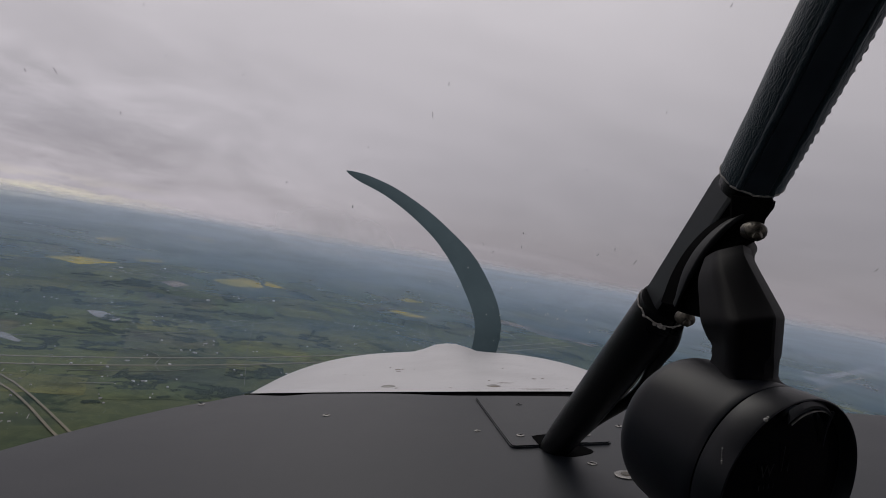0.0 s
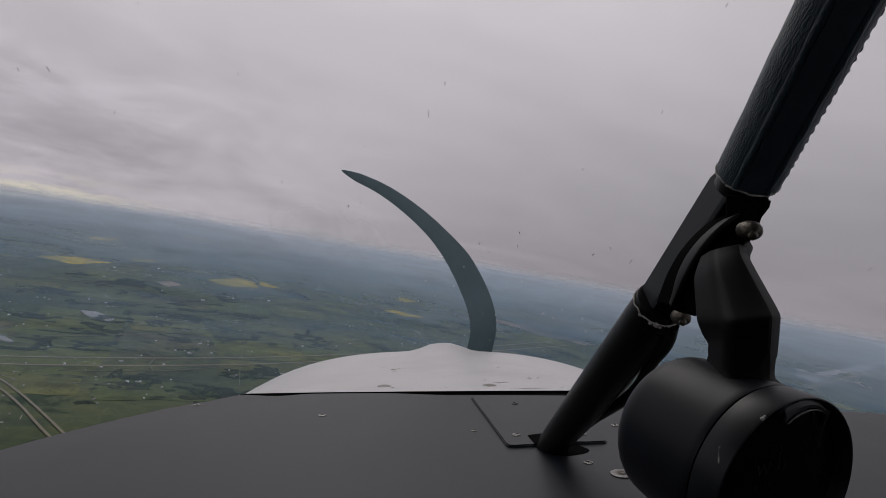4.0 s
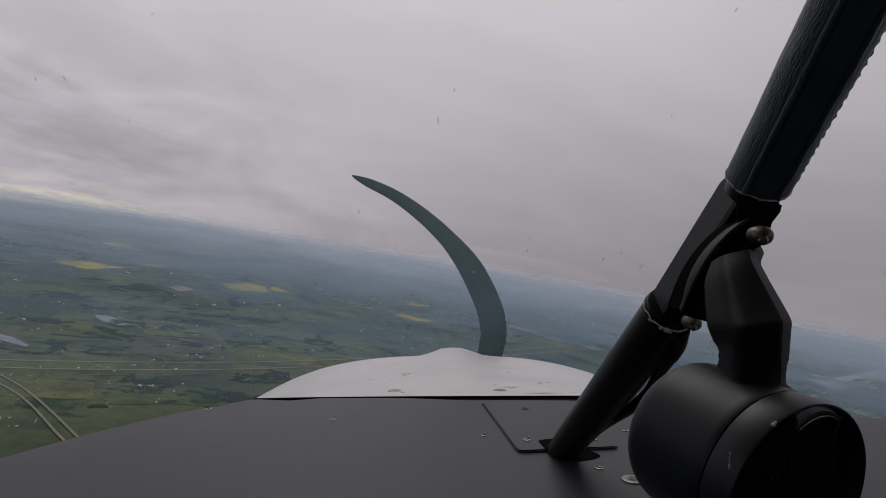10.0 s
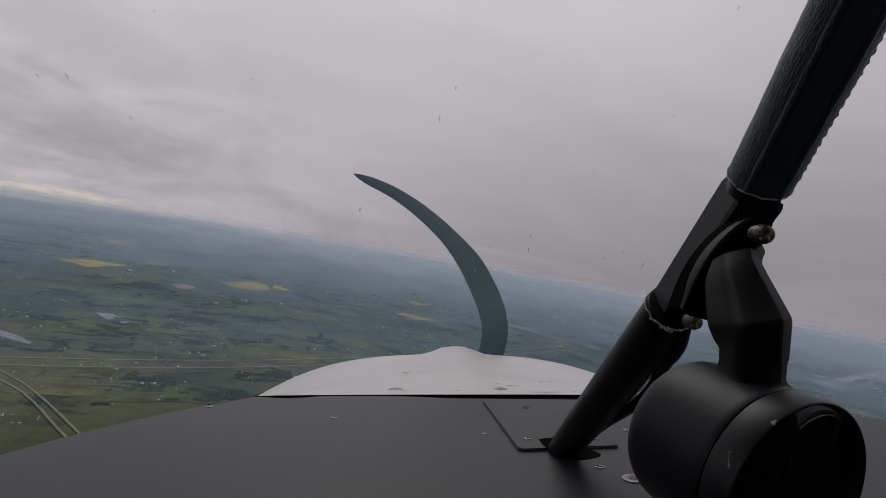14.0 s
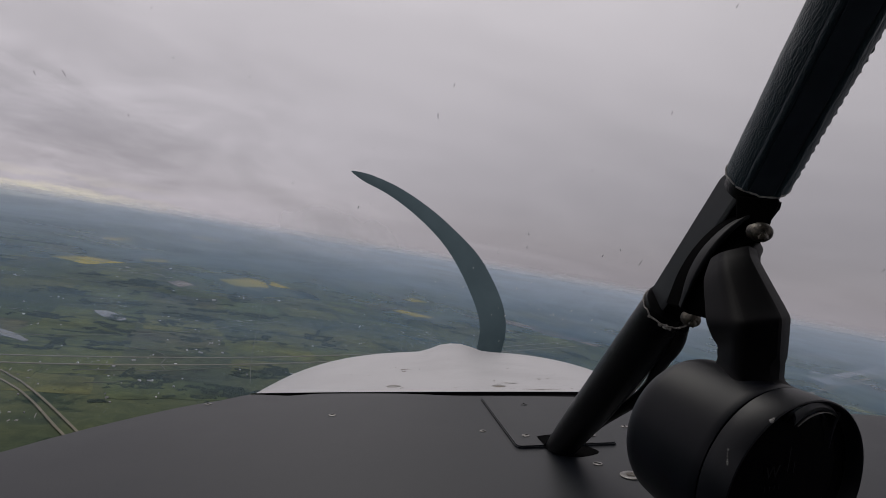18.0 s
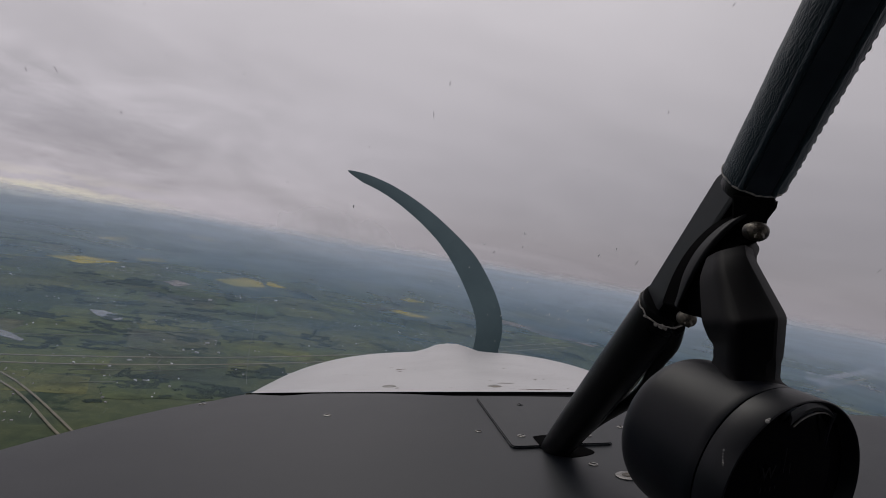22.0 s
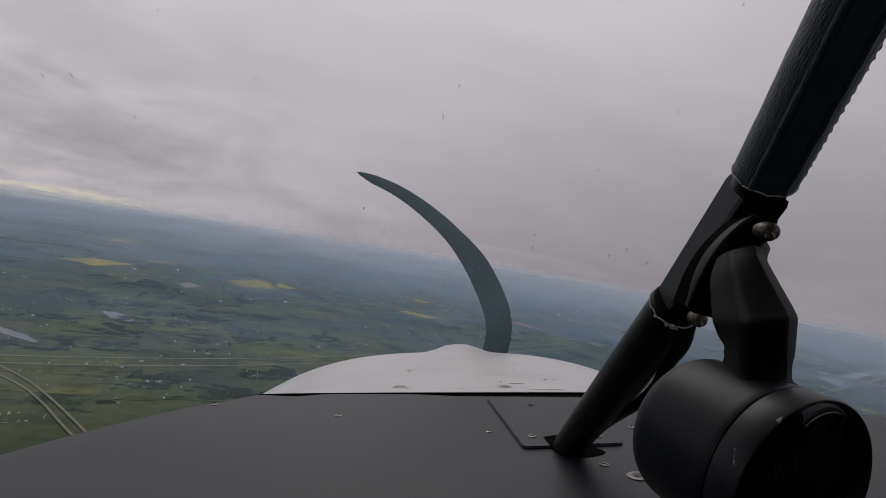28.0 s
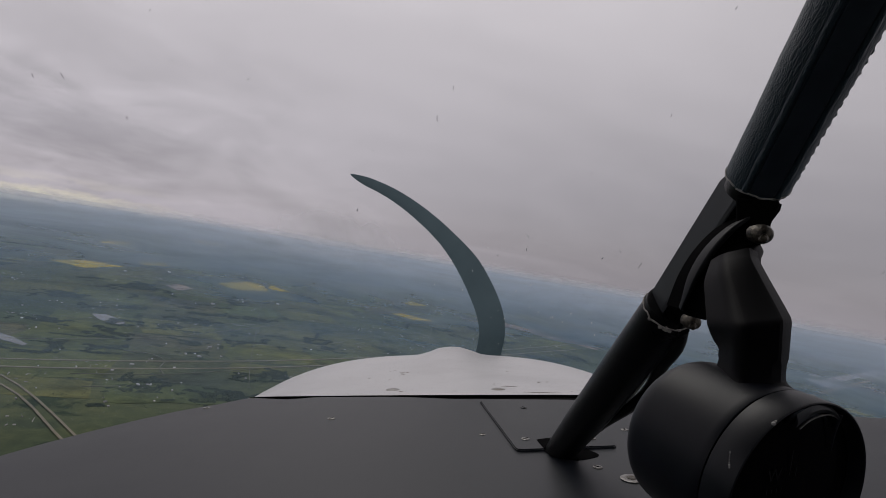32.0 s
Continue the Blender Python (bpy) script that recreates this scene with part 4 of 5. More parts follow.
for x, y, r, sx in ((-0.092, 1.30, 0.0055, 1.0), (-0.081, 1.305, 0.0035, 1.2), (-0.088, 1.27, 0.003, 1.6), (0.165, 1.03, 0.0016, 26.0), (0.125, 1.10, 0.002, 7.0), (0.10, 1.052, 0.004, 2.2), (0.02, 1.04, 0.0015, 2.0)):
    t = (y - 0.999) / 0.80
    z = -0.2502 - 0.0665 * t - (0.002 + 0.15 * min(1, t * 1.5) ** 0.8) * (abs(x - MID) / (0.345 + 0.27 * math.sin(min(1.0, t * 1.25) * math.pi / 2))) ** 3.0
    part("chip", blob((x, y, z), r, 2, (sx, 1.0, 0.2), 0.9, x * 40), M_SMEAR, cowling, "dark smear on the paint")

# ---- propeller ----
nose_ring = [(MID + 0.60 * math.cos(a), 1.792, -0.52 + 0.16 * math.sin(a)) for a in [math.pi * k / 16 for k in range(32)]]
part("nose_plate", grid_mesh([[Vector(p) for p in nose_ring], [Vector(p) + Vector((0, 0.012, 0)) for p in nose_ring]], closed=True, caps=True), M_WHITE, cowling)
part("crankshaft", spun([(0.0, 0.035), (0.11, 0.035)], (MID, 1.76, -0.50), (0, 1, 0), 20), M_STEEL, cowling)
propeller = thing("propeller", (MID, 1.93, -0.50), "dark propeller with a slender curved blade above the cowling", "propeller")
part("hub", spun([(-0.05, 0.055), (0.0, 0.07), (0.06, 0.068), (0.12, 0.04), (0.15, 0.008)], (MID, 1.90, -0.50), (0, 1, 0), 32), M_WHITE, propeller, "white rounded spinner", True)


def blade_mesh(flip):
    line = smooth_line([(0.03, -0.02), (0.108, 0.09), (0.142, 0.195), (0.142, 0.27), (0.112, 0.36), (0.052, 0.47), (-0.05, 0.585), (-0.18, 0.685), (-0.325, 0.755)], 0.012)
    rows = []
    n = len(line)
    for i, p in enumerate(line):
        u = i / (n - 1)
        d = (line[min(i + 1, n - 1)] - line[max(i - 1, 0)]).normalized()
        s = Vector((d.y, -d.x))
        w = (0.034 + 0.011 * math.sin(min(1, u * 1.6) * math.pi)) * (1 - max(0, u - 0.5) / 0.5 * 0.62) * math.sqrt(max(0.02, 1 - max(0, u - 0.94) / 0.06))
        tw = radians(38 - 26 * u)
        ring = []
        for c, th in ((-1, 0), (-0.6, 0.13), (0, 0.2), (0.6, 0.14), (1, 0), (0.6, -0.05), (0, -0.07), (-0.6, -0.05)):
            a, b = c * w, th * w
            q = p + s * (a * 1.0)
            ring.append((MID + flip * q.x, 1.93 + b + a * math.tan(tw) * 0.6, -0.50 + flip * q.y))
        rows.append(ring)
    return grid_mesh(rows, closed=True, caps=True)


part("blade", blade_mesh(1), M_BLADE, propeller, smooth=True)
part("blade", blade_mesh(-1), M_BLADE, propeller, smooth=True)

# ---- glareshield ----
TOP = -0.25
shield = thing("glareshield", (0, 0.42, TOP - 0.03), "flat dark grey instrument glareshield with small screws", "glareshield")
edge = smooth_line([(-0.66, 0.42), (-0.60, 0.585), (-0.548, 0.709), (-0.495, 0.806), (-0.42, 0.905), (-0.370, 0.946), (-0.342, 0.978), (-0.315, 0.986), (-0.265, 0.977), (-0.225, 0.9885), (-0.19, 0.9915), (-0.09, 0.9905), (-0.04, 0.9850), (0.02, 0.9750), (0.1, 0.972), (0.26, 0.962), (0.4, 0.928), (0.53, 0.888), (0.63, 0.858), (0.8, 0.80), (0.9, 0.66), (0.95, 0.42)], 0.05)
part("top_panel", plate([(p.x, p.y) for p in edge], TOP, 0.012, 0.004), M_SHIELD, shield)
part("front_panel", box(-0.66, 0.95, 0.40, 0.42, -0.75, TOP - 0.002), M_SHIELD, shield)
access = part("access_plate", plate([(0.0595, 0.944), (0.0630, 0.951), (0.2440, 0.944), (0.2173, 0.731), (0.2140, 0.727), (0.0960, 0.7145), (0.0905, 0.7165), (0.0880, 0.723)], TOP + 0.0034, 0.0034, 0.0014), M_PLATE, shield, "thin screwed-on access plate")
hole = smooth_line([(0.1200, 0.750), (0.1220, 0.732), (0.127, 0.711), (0.150, 0.687), (0.172, 0.690), (0.188, 0.703), (0.178, 0.724), (0.165, 0.752), (0.142, 0.757), (0.1205, 0.751)], 0.006)[:-1]
hole = [(p.x, p.y) for p in hole]
# no hole is cut; thin black patches hold the hollow's shade
part("socket", plate(hole, TOP + 0.0006, 0.002), M_SHADE_BLACK, shield, "flat black patch with the shade of the hollow round the brace foot")
part("socket", plate([(x, max(y, 0.7155 + (x - 0.096) * 0.106)) for x, y in hole if y > 0.706], TOP + 0.0040, 0.0004), M_SHADE_BLACK, shield, "flat black patch with the shade of the plate's cut-out")
def screw_at(x, y, z, r, mat, label):
    """A flat slotted screw head."""
    head = disc((x, y, z), r, 0.0011, mat, shield, "screw", label)
    turn = random.Random(round(x * 9000)).uniform(0, math.pi)
    u, v = Vector((math.cos(turn), math.sin(turn), 0)) * r * 0.72, Vector((-math.sin(turn), math.cos(turn), 0)) * r * 0.13
    c = Vector((x, y, z + 0.0009))
    # black bar laid on the head; the slot's shade is its colour
    part("slot", grid_mesh([[c - u - v, c + u - v, c + u + v, c - u + v], [c - u - v + Vector((0, 0, 0.0005)), c + u - v + Vector((0, 0, 0.0005)), c + u + v + Vector((0, 0, 0.0005)), c - u + v + Vector((0, 0, 0.0005))]], closed=True, caps=True), M_SHADE_BLACK, head)


for x, y, r in ((-0.1675, 0.860, 0.0058), (0.052, 0.784, 0.0044), (-0.378, 0.922, 0.0055), (0.176, 0.664, 0.0056), (0.25, 0.801, 0.0052)):
    screw_at(x, y, TOP, r, M_STEEL, "small dull steel screw")
for x, y, r, mat, label in ((0.106, 0.754, 0.0054, M_STEEL, "worn steel screw in the plate"), (0.1925, 0.754, 0.0054, M_STEEL, "worn steel screw in the plate"), (0.1246, 0.903, 0.0052, M_PLATE, "screw painted over in dark grey")):
    screw_at(x, y, TOP + 0.0034, r, mat, label)
disc((0.204, 0.630, TOP), 0.0125, 0.0014, M_STEEL, shield, "washer", "pale ring washer")
disc((0.204, 0.630, TOP + 0.001), 0.0058, 0.0012, M_BRASS, shield, "washer_screw", "dark screw in the washer")

# ---- windshield brace ----
FOOT, SLEEVE, KNEE = Vector((0.1455, 0.715, -0.250)), Vector((0.1935, 0.505, -0.055)), Vector((0.2185, 0.394, 0.0556))
UPDIR = Vector((0.005, -0.080, 0.082)).normalized()
brace = thing("windshield_brace", FOOT, "black tubular windshield brace with stitched leather wrap", "brace")
LEAN = Vector((-0.0035, 0.0, 0.0))
tube_line = [(FOOT + LEAN + (FOOT - SLEEVE) * 0.03, 0.0160), (FOOT + LEAN, 0.0166), (FOOT.lerp(SLEEVE, 0.12) + LEAN * 0.8, 0.0182), (FOOT.lerp(SLEEVE, 0.3) + LEAN * 0.3, 0.0204), (FOOT.lerp(SLEEVE, 0.5), 0.0212), (FOOT.lerp(SLEEVE, 0.7), 0.0214), (SLEEVE.lerp(FOOT, 0.02), 0.0212), (SLEEVE.lerp(KNEE, 0.06), 0.0205)]
part("lower_tube", grid_mesh(along([p for p, r in tube_line], circle(1.0, 40), scales=[r for p, r in tube_line]), closed=True, caps=True), M_TUBE, brace, smooth=True)
# the sleeve's closing seam, its highlight put into a lighter grey
low_dir = (SLEEVE - FOOT).normalized()
low_side = low_dir.cross(Vector((0, 0, 1))).normalized()
low_top = low_side.cross(low_dir)
fold = []
for k in range(41):
    t = 0.10 + 0.86 * k / 40
    a = radians(250 + 5 * math.sin(t * 5.0))
    fold.append(FOOT.lerp(SLEEVE, t) + LEAN * max(0.0, 1 - 2 * t) + (low_side * math.cos(a) + low_top * math.sin(a)) * (0.0160 + 0.0054 * min(1.0, t * 2)) + low_top * 0.0004 * noise.noise(Vector((k * 0.7, 0, 0))))
# pale strip added beside the tube; the slit's brightness is in its colour
frayed = [FOOT.lerp(SLEEVE, t) + (low_side * math.cos(radians(246)) + low_top * math.sin(radians(246))) * 0.0222 for t in [0.56 + 0.19 * k / 16 for k in range(17)]]
part("sleeve_edge", grid_mesh(along(frayed, circle(0.0017, 8), scales=[0.25 + 0.75 * math.sin(math.pi * k / 16) * (0.8 + 0.4 * noise.noise(Vector((k * 0.8, 2, 0)))) for k in range(17)]), closed=True, caps=True), M_THREAD, brace, "pale strip added for the bright slit beside the black sleeve", True)
part("sleeve_seam", grid_mesh(along(fold, circle(0.0011, 8), scales=[0.7 + 0.6 * abs(noise.noise(Vector((k * 0.9, 5, 0)))) for k in range(41)]), closed=True, caps=True), M_BLOCK, brace, "seam along the black sleeve, its highlight in a lighter grey", True)
wrap = [KNEE + UPDIR * (-0.012 + 0.57 * k / 60) for k in range(61)]
prof = circle(0.0214, 40)
rings = along(wrap, prof, scales=[1 + 0.007 * math.sin(k * 0.9) + 0.005 * math.sin(k * 2.3) for k in range(61)])
part("leather_wrap", grid_mesh(rings, closed=True, caps=True), M_LEATHER, brace, "black grained leather wrap", True)


def lace_arc(c, d, r, thin, wob, seed, a0, a1):
    """A length of frayed thread round a tube."""
    d = d.normalized()
    u = d.cross(Vector((0, 0, 1))).normalized()
    w = u.cross(d)
    n = max(4, int((a1 - a0) / 7))
    pts = []
    for k in range(n + 1):
        a = radians(a0 + (a1 - a0) * k / n)
        pts.append(c + (u * math.cos(a) + w * math.sin(a)) * r + d * wob * noise.noise(Vector((math.cos(a) * 4, math.sin(a) * 4, seed))))
    return grid_mesh(along(pts, circle(thin, 6), up=d, scales=[0.6 + 0.8 * abs(noise.noise(Vector((k * 0.6, seed, 0)))) for k in range(n + 1)]), closed=True, caps=True)


low = (SLEEVE - FOOT).normalized()
for a0, a1, thin in ((-20, 60, 0.0009), (66, 150, 0.0006), (155, 215, 0.0008), (-120, -25, 0.0010), (-165, -128, 0.0007)):
    part("lace", lace_arc(KNEE - UPDIR * 0.011, UPDIR, 0.0216, thin, 0.0016, a0, a0, a1), M_THREAD, brace, "frayed pale thread at the wrap's end")
    part("lace", lace_arc(SLEEVE + low * 0.0035, low, 0.0215, thin, 0.0022, a0 + 4, a0, a1), M_THREAD, brace, "frayed pale thread below the clamp")
for k, (a, sz) in enumerate(((-62, 0.0022), (-50, 0.0016), (-74, 0.0015), (-95, 0.0012), (-20, 0.0014))):
    u = low.cross(Vector((0, 0, 1))).normalized()
    w = u.cross(low)
    c = SLEEVE - low * (-0.0025 + 0.001 * (k % 3)) + (u * math.cos(radians(a)) + w * math.sin(radians(a))) * 0.0213
    part("lace_knot", blob(c, sz, 2, (1, 1, 1), 0.9, k * 2.3), M_THREAD, brace, "frayed knot of thread")
# seam stitches along the wrap
side = (UPDIR.cross(Vector((0, 0, 1)))).normalized()
back = side.cross(UPDIR)
for k in range(48):
    p = KNEE + UPDIR * (0.0 + 0.0068 * k) - side * 0.0168 - back * 0.0101
    part("stitch", blob(p, 0.0033, 2, (0.8, 1.0, 1.0), 0.2, k), M_LEATHER, brace)
# the smooth dark inner panel and the raised seams beside it
def wrap_strip(t0, t1, r, n=12):
    rows = []
    for k in range(41):
        c = KNEE + UPDIR * (-0.009 + 0.40 * k / 40)
        rows.append([c + (side * math.cos(radians(t0 + (t1 - t0) * q / n)) + back * math.sin(radians(t0 + (t1 - t0) * q / n))) * (r - (0.0012 if q in (0, n) else 0)) for q in range(n + 1)])
    return grid_mesh(rows)


part("inner_panel", wrap_strip(-46, -94, 0.0218), M_SUEDE, brace, "smooth black inner panel", True)
for turn in (-41, -99):
    off = side * math.cos(radians(turn)) + back * math.sin(radians(turn))
    seam = [KNEE + UPDIR * (-0.010 + 0.35 * k / 60) + off * (0.0206 + 0.0012 * noise.noise(Vector((k * 0.4, turn, 0)))) for k in range(61)]
    part("seam", grid_mesh(along(seam, circle(0.0026, 10)), closed=True, caps=True), M_LEATHER, brace, "raised leather seam", True)
# clamp block; a thin black strip puts the shade on its inner faces
clamp_axis = (KNEE - SLEEVE).normalized()
pc = [SLEEVE + clamp_axis * a for a in (-0.002, 0.003, 0.08, 0.133, 0.138)]
part("clamp_block", grid_mesh(along(pc, [(0.0118, 0.016), (0.0126, -0.005), (0.0120, -0.0078), (0.0015, -0.0205), (-0.002, -0.0213), (-0.0185, -0.015), (-0.0195, 0.008), (-0.012, 0.020), (0.007, 0.020)], scales=[0.92, 0.95, 0.98, 1, 0.93]), closed=True, caps=True), M_BLOCK, brace, "flat-sided dark grey clamp block")
part("clamp_channel", grid_mesh(along(pc, [(0.0117, -0.0090), (0.0014, -0.0213), (-0.0012, -0.0220), (-0.0192, -0.0157), (-0.0192, -0.0150), (-0.0012, -0.0212), (0.0010, -0.0205), (0.0112, -0.0083)], scales=[0.92, 0.95, 0.98, 1, 0.93]), closed=True, caps=True), M_SHADE_BLACK, brace, "black strip holding the shade on the clamp's inner faces")
part("collar", grid_mesh(along([KNEE - UPDIR * 0.022, KNEE - UPDIR * 0.006], circle(0.0185, 32)), closed=True, caps=True), M_TUBE, brace, smooth=True)
cable = smooth_line([(0.2030, 0.494, -0.0680), (0.2065, 0.515, -0.0880), (0.2025, 0.541, -0.1100), (0.2040, 0.574, -0.1380), (0.1960, 0.602, -0.1618), (0.1770, 0.658, -0.2000), (0.1570, 0.700, -0.2400)], 0.008)
part("cable", grid_mesh(along(cable, circle(0.0062, 14)), closed=True, caps=True), M_TUBE, brace, "thin black cable along the tube", True)

# ---- compass ----
FACE = Vector((0.1595, 0.262, -0.1125))
AX = Vector((0.3714, -0.9127, -0.1702)).normalized()
compass = thing("compass", FACE - AX * 0.04 + Vector((0, 0, 0.04)), "black round magnetic compass on a bent black arm", "compass")


def drum(d):
    """Radius of the slightly tapered housing at a distance behind its face, with a rounded back."""
    r = 0.0452 - 0.0006 * min(1.0, d / 0.015) - 0.0050 * max(0.0, (d - 0.015) / 0.0687)
    u = (0.0837 - d) / 0.0222
    return r * (1 - (1 - max(u, 0.0)) ** 2.2) ** (1 / 2.2) if u < 1 else r


body = [(-0.0837 + 0.0222 * (1 - math.cos(math.pi / 2 * k / 14)), 0) for k in range(15)] + [(-0.0615 + 0.0445 * k / 10, 0) for k in range(1, 11)]
body = [(a, drum(-a)) for a, _ in body] + [(-0.0164, drum(0.0164) - 0.0003)]
part("body", spun(body, FACE, AX, 72), M_BLACK, compass, smooth=True)
part("seam", spun([(-0.0166, 0.0436), (-0.0150, 0.0436)], FACE, AX, 72), M_SHADE_BLACK, compass, "dark seam", True)
bez = [(-0.0158, 0.0440), (-0.0154, 0.0445), (-0.012, 0.0447), (-0.0007, 0.0452), (-0.0001, 0.0450), (0.0001, 0.0445), (-0.0003, 0.0438), (-0.0016, 0.0432), (-0.004, 0.0428), (-0.0075, 0.0423)]
part("bezel", spun(bez, FACE, AX, 72), M_BEZEL, compass, smooth=True, crease=28)
part("lens", spun([(-0.010, 0.0), (-0.0076, 0.0424), (-0.0070, 0.0424), (-0.0045, 0.030), (-0.0032, 0.015), (-0.0028, 0.0)], FACE, AX, 64), M_LENS, compass, "glossy dark lens", True)
fu = Vector((0, 0, 1)).cross(AX).normalized()
fw = AX.cross(fu).normalized()


def on_face(a, b, out=0.0):
    return FACE + fu * a + fw * b + AX * out


# the hood inside the lens: a tapering lip, and its turned-down end
# lip's grey and edge's steel stand in for the lens's curved reflection
hood = []
for k in range(25):
    u = k / 24
    a = radians(101 - 44 * u)
    wide = 0.0058 * (1 - u) ** 0.8 + 0.0009
    r0 = 0.0336 + 0.0074 * math.sin(min(1.0, u * 1.25) * math.pi / 2) - 0.0012 * u
    hood.append([on_face((r0 + e * wide) * math.cos(a), (r0 + e * wide) * math.sin(a), -0.0022 + o) for e, o in ((0, 0), (0.5, 0.0009), (1, 0), (0.5, -0.0005))])
part("hood_lip", grid_mesh(hood, closed=True, caps=True), M_BLOCK, compass, "curved lip of the hood, the lens reflection put into its grey", True)
under = [on_face((0.0326 + 0.0076 * math.sin(min(1.0, k / 20) * math.pi / 2)) * math.cos(radians(97 - 40 * k / 20)), (0.0326 + 0.0076 * math.sin(min(1.0, k / 20) * math.pi / 2)) * math.sin(radians(97 - 40 * k / 20)), -0.0024) for k in range(21)]
part("hood_edge", grid_mesh(along(under, circle(0.00042, 8), up=AX), closed=True, caps=True), M_STEEL, compass, "thin steel line for the bright reflection along the hood", True)
drop = smooth_line([tuple(on_face(0.0231, 0.0355, -0.0026)), tuple(on_face(0.0216, 0.0290, -0.0028)), tuple(on_face(0.0212, 0.0235, -0.003)), tuple(on_face(0.0216, 0.0180, -0.0032))], 0.002)
part("hood_end", grid_mesh(along(drop, round_rect(0.0030, 0.0010, 0.0004, 2), up=AX, scales=[1.0 - 0.75 * k / (len(drop) - 1) for k in range(len(drop))]), closed=True, caps=True), M_BLACK, compass, "turned-down end of the hood", True)
letter = bpy.data.curves.new("dial_letter", "FONT")
letter.body, letter.size, letter.align_x, letter.align_y = "W", 0.0085, "CENTER", "CENTER"
stand_in = new("dial_letter_curve", letter)
text_mesh = bpy.data.meshes.new_from_object(stand_in)
bpy.data.objects.remove(stand_in)
bm = bmesh.new()
bm.from_mesh(text_mesh)
spot = on_face(-0.0150, 0.0115, -0.0024)
bmesh.ops.transform(bm, matrix=Matrix((fu, fw, AX)).transposed().to_4x4(), verts=bm.verts)
bmesh.ops.translate(bm, verts=bm.verts, vec=spot)
part("dial_letter", bm, M_DIAL, compass, "faint grey letter on the dial")
for a, b, w, h in ((-0.0055, 0.0165, 0.0004, 0.012), (-0.0185, 0.0040, 0.0007, 0.0026), (-0.0155, 0.0040, 0.0004, 0.0020), (-0.0125, 0.0040, 0.0004, 0.0020), (-0.0095, 0.0040, 0.0004, 0.0020), (-0.0015, 0.0120, 0.0005, 0.0050)):
    c = on_face(a, b, -0.0024)
    part("dial_mark", grid_mesh([[c - fu * w / 2 - fw * h / 2, c + fu * w / 2 - fw * h / 2], [c - fu * w / 2 + fw * h / 2, c + fu * w / 2 + fw * h / 2]]), M_DIAL, compass, "faint dial mark")
for d, a, r in ((-0.0004, 122, 0.0010), (-0.0006, 120, 0.0006), (-0.0075, 148.6, 0.0005), (-0.0070, 150.4, 0.0003), (-0.0064, 152.0, 0.0003), (-0.0056, 153.6, 0.0004), (-0.0050, 154.8, 0.0006), (-0.0046, 155.8, 0.0004)):
    c = FACE + AX * d + (fu * math.cos(radians(a)) + fw * math.sin(radians(a))) * (drum(-d) - 0.0001)
    part("paint_chip", blob(c, r, 1, (1, 1, 1), 0.4, a), M_CHIP, compass, "small bare chip")
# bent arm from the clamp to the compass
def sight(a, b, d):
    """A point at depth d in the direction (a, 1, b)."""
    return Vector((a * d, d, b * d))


def soft_corners(outline, cut):
    """Cuts each corner of an outline so that edges catch the light."""
    out = []
    for i, p in enumerate(outline):
        p = Vector(p)
        for q in (outline[i - 1], outline[(i + 1) % len(outline)]):
            v = Vector(q) - p
            out.append(tuple(p + v.normalized() * min(cut, v.length * 0.4)))
    return out


# the saddle between clamp and arm: a web coloured as shade, edged by a curved rib
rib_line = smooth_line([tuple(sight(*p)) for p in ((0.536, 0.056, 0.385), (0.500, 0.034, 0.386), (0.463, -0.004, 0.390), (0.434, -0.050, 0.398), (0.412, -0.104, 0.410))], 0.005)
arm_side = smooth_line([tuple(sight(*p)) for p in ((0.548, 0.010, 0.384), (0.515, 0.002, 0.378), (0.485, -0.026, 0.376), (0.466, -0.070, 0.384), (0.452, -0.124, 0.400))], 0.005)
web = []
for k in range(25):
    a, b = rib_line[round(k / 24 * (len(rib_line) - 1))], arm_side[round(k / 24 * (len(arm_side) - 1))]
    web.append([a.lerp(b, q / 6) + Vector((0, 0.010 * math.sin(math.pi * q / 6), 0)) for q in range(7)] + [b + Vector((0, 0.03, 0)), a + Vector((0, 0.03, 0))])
part("web", grid_mesh(web, closed=True, caps=True), M_SHADE_BLACK, compass, "black web with the shade between clamp and arm in its colour", True)
n_rib = len(rib_line)
part("rib", grid_mesh(along([tuple(p + Vector((0, 0.004, 0))) for p in rib_line], round_rect(0.0042, 0.016, 0.0019, 4), up=Vector((0, -1, 0.1)), scales=[0.35 + 0.65 * math.sin(math.pi * min(1.0, 0.08 + k / (n_rib - 1))) for k in range(n_rib)]), closed=True, caps=True), M_RIB, compass, "curved rib of the clamp, its lit edge put into a lighter black", True)
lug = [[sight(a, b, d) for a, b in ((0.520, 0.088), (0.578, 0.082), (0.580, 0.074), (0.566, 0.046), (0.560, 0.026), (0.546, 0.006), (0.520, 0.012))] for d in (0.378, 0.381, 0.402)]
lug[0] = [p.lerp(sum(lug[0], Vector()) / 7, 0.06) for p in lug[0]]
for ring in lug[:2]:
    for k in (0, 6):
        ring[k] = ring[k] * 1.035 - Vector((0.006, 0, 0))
part("lug", grid_mesh(lug, closed=True, caps=True), M_SHADE_BLACK, compass, "black lug that carries the bolt")
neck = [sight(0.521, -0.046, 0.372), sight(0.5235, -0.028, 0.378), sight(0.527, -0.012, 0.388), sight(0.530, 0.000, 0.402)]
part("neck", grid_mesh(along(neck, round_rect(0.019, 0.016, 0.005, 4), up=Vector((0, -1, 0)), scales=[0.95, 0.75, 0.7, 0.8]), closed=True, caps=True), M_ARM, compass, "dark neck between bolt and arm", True)
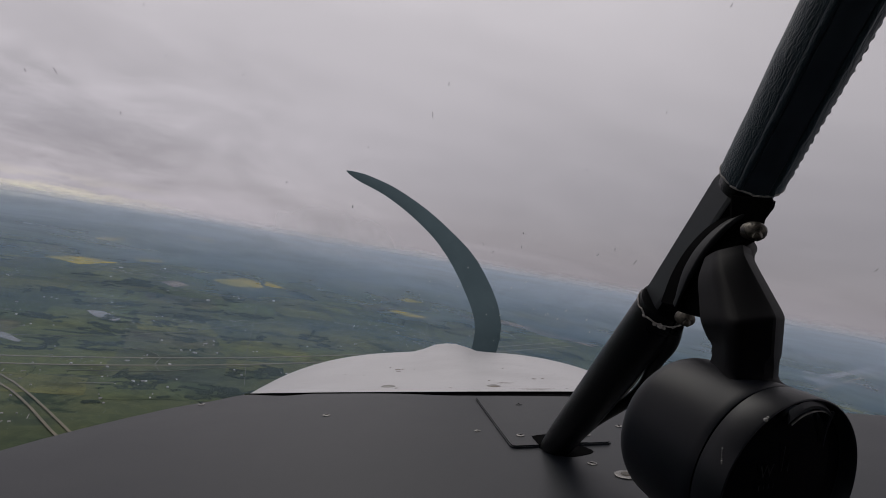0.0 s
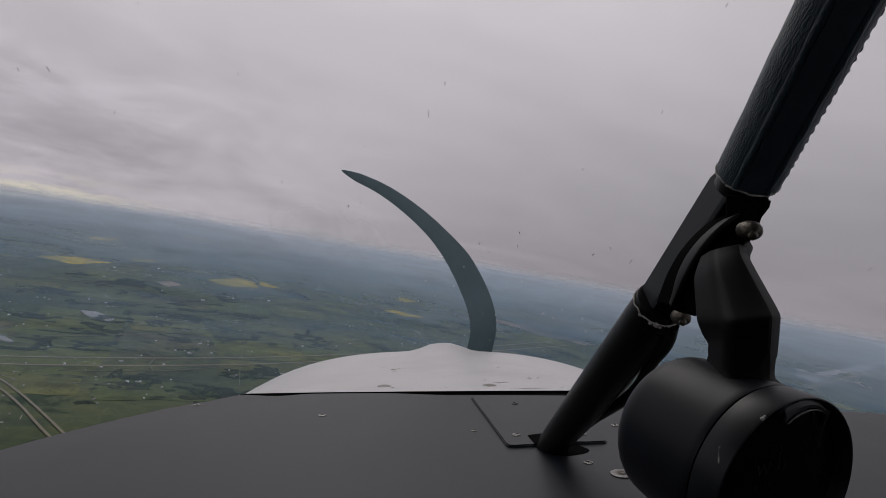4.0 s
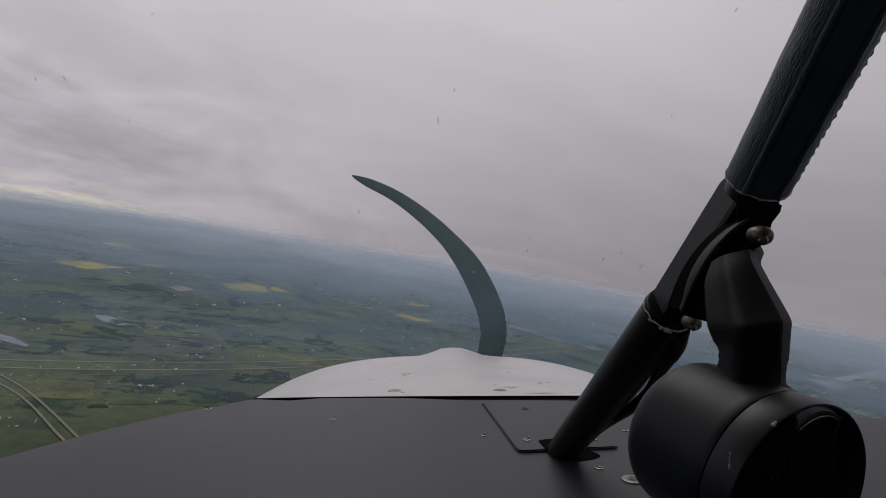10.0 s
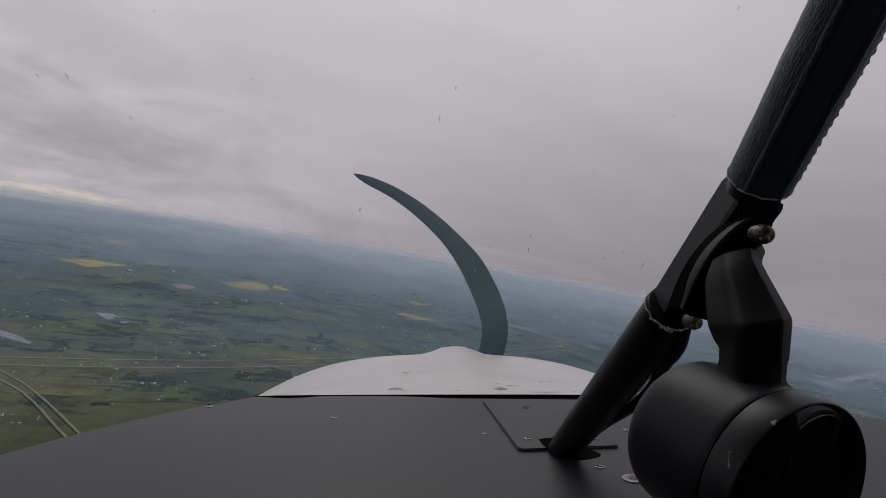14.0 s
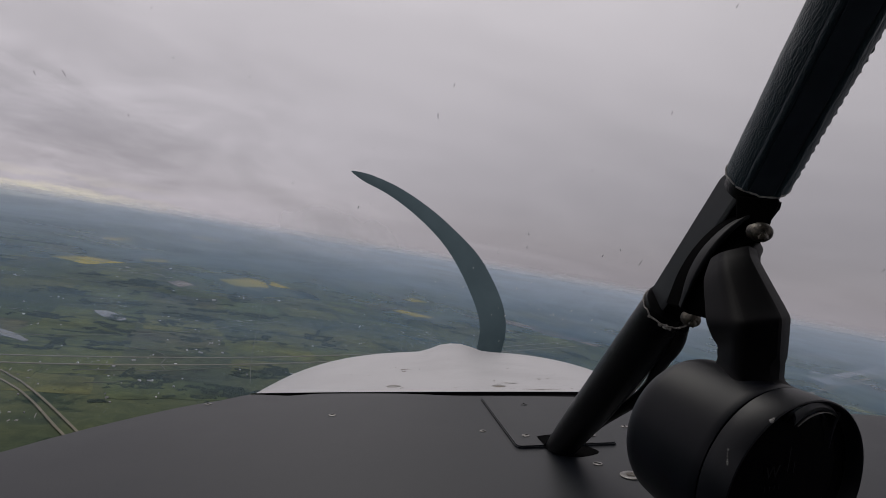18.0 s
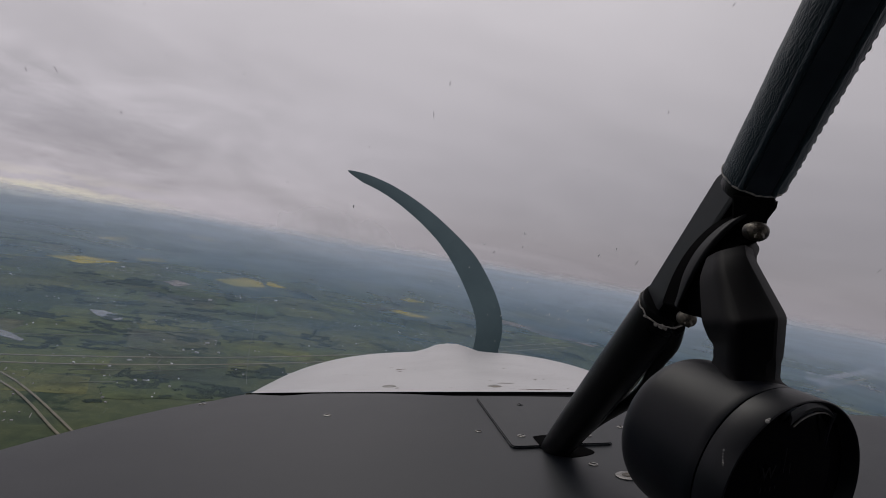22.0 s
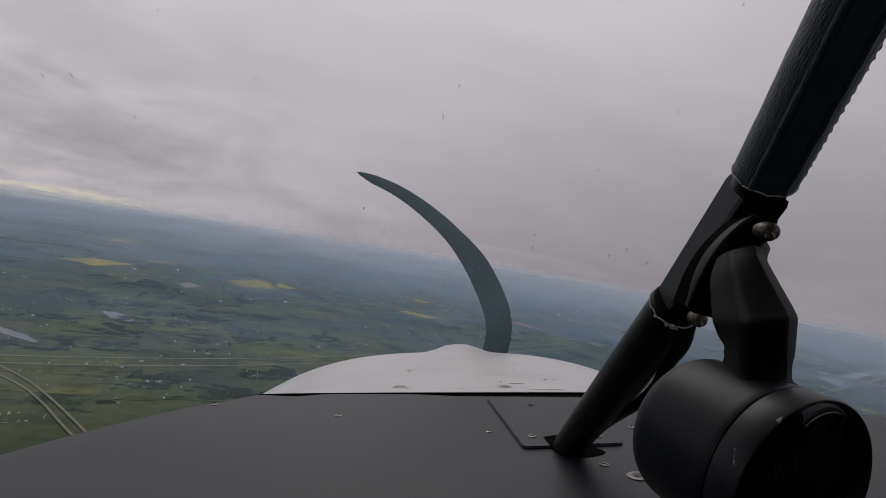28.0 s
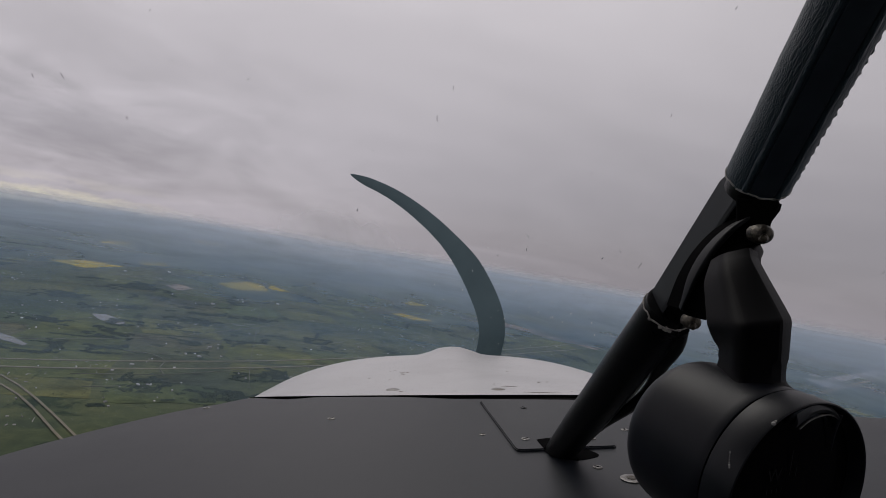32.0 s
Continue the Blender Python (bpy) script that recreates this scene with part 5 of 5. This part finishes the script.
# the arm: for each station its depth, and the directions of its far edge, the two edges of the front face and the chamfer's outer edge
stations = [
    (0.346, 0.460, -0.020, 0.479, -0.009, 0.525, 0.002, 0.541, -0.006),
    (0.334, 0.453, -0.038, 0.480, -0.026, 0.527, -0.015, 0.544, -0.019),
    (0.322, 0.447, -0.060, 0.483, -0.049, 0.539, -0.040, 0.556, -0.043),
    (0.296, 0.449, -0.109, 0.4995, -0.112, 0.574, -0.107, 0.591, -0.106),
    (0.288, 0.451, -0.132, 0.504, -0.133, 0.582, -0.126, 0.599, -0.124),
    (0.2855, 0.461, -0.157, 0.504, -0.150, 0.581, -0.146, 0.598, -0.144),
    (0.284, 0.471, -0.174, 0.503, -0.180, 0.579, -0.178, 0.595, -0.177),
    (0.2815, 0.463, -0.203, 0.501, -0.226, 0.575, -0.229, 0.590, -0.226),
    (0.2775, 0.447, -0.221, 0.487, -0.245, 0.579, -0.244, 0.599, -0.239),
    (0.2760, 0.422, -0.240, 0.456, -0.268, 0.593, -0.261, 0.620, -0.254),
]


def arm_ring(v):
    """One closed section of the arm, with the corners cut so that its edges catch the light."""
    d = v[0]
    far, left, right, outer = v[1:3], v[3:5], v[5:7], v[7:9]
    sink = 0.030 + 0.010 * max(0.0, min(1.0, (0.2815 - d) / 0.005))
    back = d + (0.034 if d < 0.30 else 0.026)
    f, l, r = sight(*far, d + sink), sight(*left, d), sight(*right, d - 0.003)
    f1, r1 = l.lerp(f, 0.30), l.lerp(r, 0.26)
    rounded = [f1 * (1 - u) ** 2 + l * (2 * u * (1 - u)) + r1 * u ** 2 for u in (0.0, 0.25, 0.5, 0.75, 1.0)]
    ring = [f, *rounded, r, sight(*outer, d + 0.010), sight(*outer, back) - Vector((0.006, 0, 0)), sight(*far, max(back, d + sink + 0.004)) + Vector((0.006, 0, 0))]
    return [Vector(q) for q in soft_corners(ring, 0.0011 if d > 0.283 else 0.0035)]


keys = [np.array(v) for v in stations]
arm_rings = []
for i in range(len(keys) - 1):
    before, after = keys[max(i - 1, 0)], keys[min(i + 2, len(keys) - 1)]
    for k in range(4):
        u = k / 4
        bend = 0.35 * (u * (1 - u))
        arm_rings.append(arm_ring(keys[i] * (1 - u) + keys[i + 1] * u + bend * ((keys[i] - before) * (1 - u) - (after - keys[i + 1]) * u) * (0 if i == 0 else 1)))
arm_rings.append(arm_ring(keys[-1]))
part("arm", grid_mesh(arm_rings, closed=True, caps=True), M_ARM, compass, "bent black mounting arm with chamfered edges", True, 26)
for c, r, lab in ((Vector((0.2002, 0.368, 0.0092)), 0.0062, "dirty brass bolt head"), (Vector((0.1935, 0.455, -0.0568)), 0.0062, "dirty steel bolt head")):
    bolt = part("bolt", spun([(-0.006, r * 0.8), (-0.002, r), (0.004, r), (0.007, r * 0.75), (0.0085, r * 0.4)], c, (0.25, -0.95, -0.1), 12), M_BRASS, compass, lab, True)
    part("bolt_tip", blob(c + Vector((-0.0012, -0.0072, -0.0030)), r * 0.50, 2, (1, 1, 1), 0.5, r * 100), M_BRASS, bolt)

# ---- cabin shell, windshield ----
shell = tagged(thing("cabin_lining", (0, -0.6, -0.75), "unseen plain cabin lining added to close out light behind the windshield", "cabin", kind="structure"))
# out of view; roof brought forward to keep overhead sky light off the compass
roof_line = [(-1.53, 0.47), (0.02, 0.47), (0.22, 0.40), (0.345, 0.318), (0.352, 0.338), (0.23, 0.43), (0.03, 0.50), (-1.53, 0.50)]
part("roof", grid_mesh([[(x, y, z) for y, z in roof_line] for x in (-0.62, 0.70)], closed=True, caps=True), M_CARPET, shell)
part("rear_wall", box(-0.62, 0.70, -1.53, -1.5, -0.75, 0.50), M_CARPET, shell)
part("floor", box(-0.66, 0.95, -1.53, 0.42, -0.78, -0.75), M_CARPET, shell)
part("side_wall", box(-0.66, -0.63, -1.5, 0.42, -0.75, -0.22), M_CARPET, shell)
part("side_wall", box(0.71, 0.74, -1.5, 0.40, -0.75, -0.22), M_CARPET, shell)


def pane_point(x, k):
    return Vector((x, 0.995 - 0.95 * x * x - 0.80 * k, -0.246 + 0.70 * k))


windshield = thing("windshield_glass", (0, 0.99, -0.25), "clear curved acrylic windshield with specks and dead insects", "windshield")
pane = part("pane", grid_mesh([[pane_point(-0.62 + 1.32 * i / 24, k / 10) for i in range(25)] for k in range(11)]), M_GLASS, windshield, smooth=True)
pane.visible_shadow = False


def speck(a, b, r, stretch, tilt, seed, mat=None, name="speck"):
    """A mark on the inside of the pane in the direction (a, 1, b)."""
    y = 0.7
    for _ in range(40):
        k = (b * y + 0.246) / 0.70
        y = 0.5 * y + 0.5 * (0.995 - 0.95 * (a * y) ** 2 - 0.80 * k)
    r *= 0.75
    bm = blob((0, 0, 0), r, 1, (1, 0.15, stretch), 0.7, seed)
    bmesh.ops.transform(bm, matrix=Matrix.Translation((a * y, y - 0.006, b * y)) @ Matrix.Rotation(tilt, 4, "Y"), verts=bm.verts)
    part(name, bm, mat or M_SPECK, windshield)


for a, b, r, s, tl in ((0.018, 0.277, 0.0011, 3.0, 0.1), (0.254, 0.131, 0.0010, 2.0, 0.2), (0.337, -0.028, 0.0012, 4.5, 0.6), (-0.463, 0.325, 0.0009, 1.5, 0.3), (-0.333, 0.293, 0.0010, 1.6, 0.5),
                       (-0.26, 0.11, 0.0011, 1.8, 0.1), (0.752, -0.042, 0.0011, 3.5, 0.9), (-0.65, 0.30, 0.0009, 5.0, -0.5), (-0.70, 0.30, 0.0009, 3.0, -0.4), (0.24, -0.077, 0.0010, 1.5, 0.4),
                       (-0.54, 0.227, 0.0009, 3.0, -0.2), (0.50, 0.41, 0.0010, 3.0, 0.5), (-0.50, 0.41, 0.0010, 1.5, 0.5), (-0.12, 0.17, 0.0009, 2.0, 0), (-0.01, 0.225, 0.0012, 4.0, 0), (0.39, 0.228, 0.001, 3.0, 0.2),
                       (0.197, 0.052, 0.0008, 2.0, 0.2), (-0.27, 0.07, 0.0009, 1.5, 0)):
    speck(a, b, r, s, tl, a * 10)
rng = random.Random(8)
for k in range(16):
    speck(rng.uniform(-0.7, 0.34), rng.uniform(-0.14, 0.42), rng.uniform(0.0003, 0.0007), rng.uniform(1, 3), rng.uniform(-0.6, 0.6), k)
# dried droplets that catch the light
for k in range(46):
    speck(rng.gauss(0.12, 0.16), rng.gauss(-0.05, 0.06), rng.uniform(0.0004, 0.0010), rng.uniform(1, 3.6), rng.uniform(-0.2, 0.8), k + 50, M_DROP, "droplet")
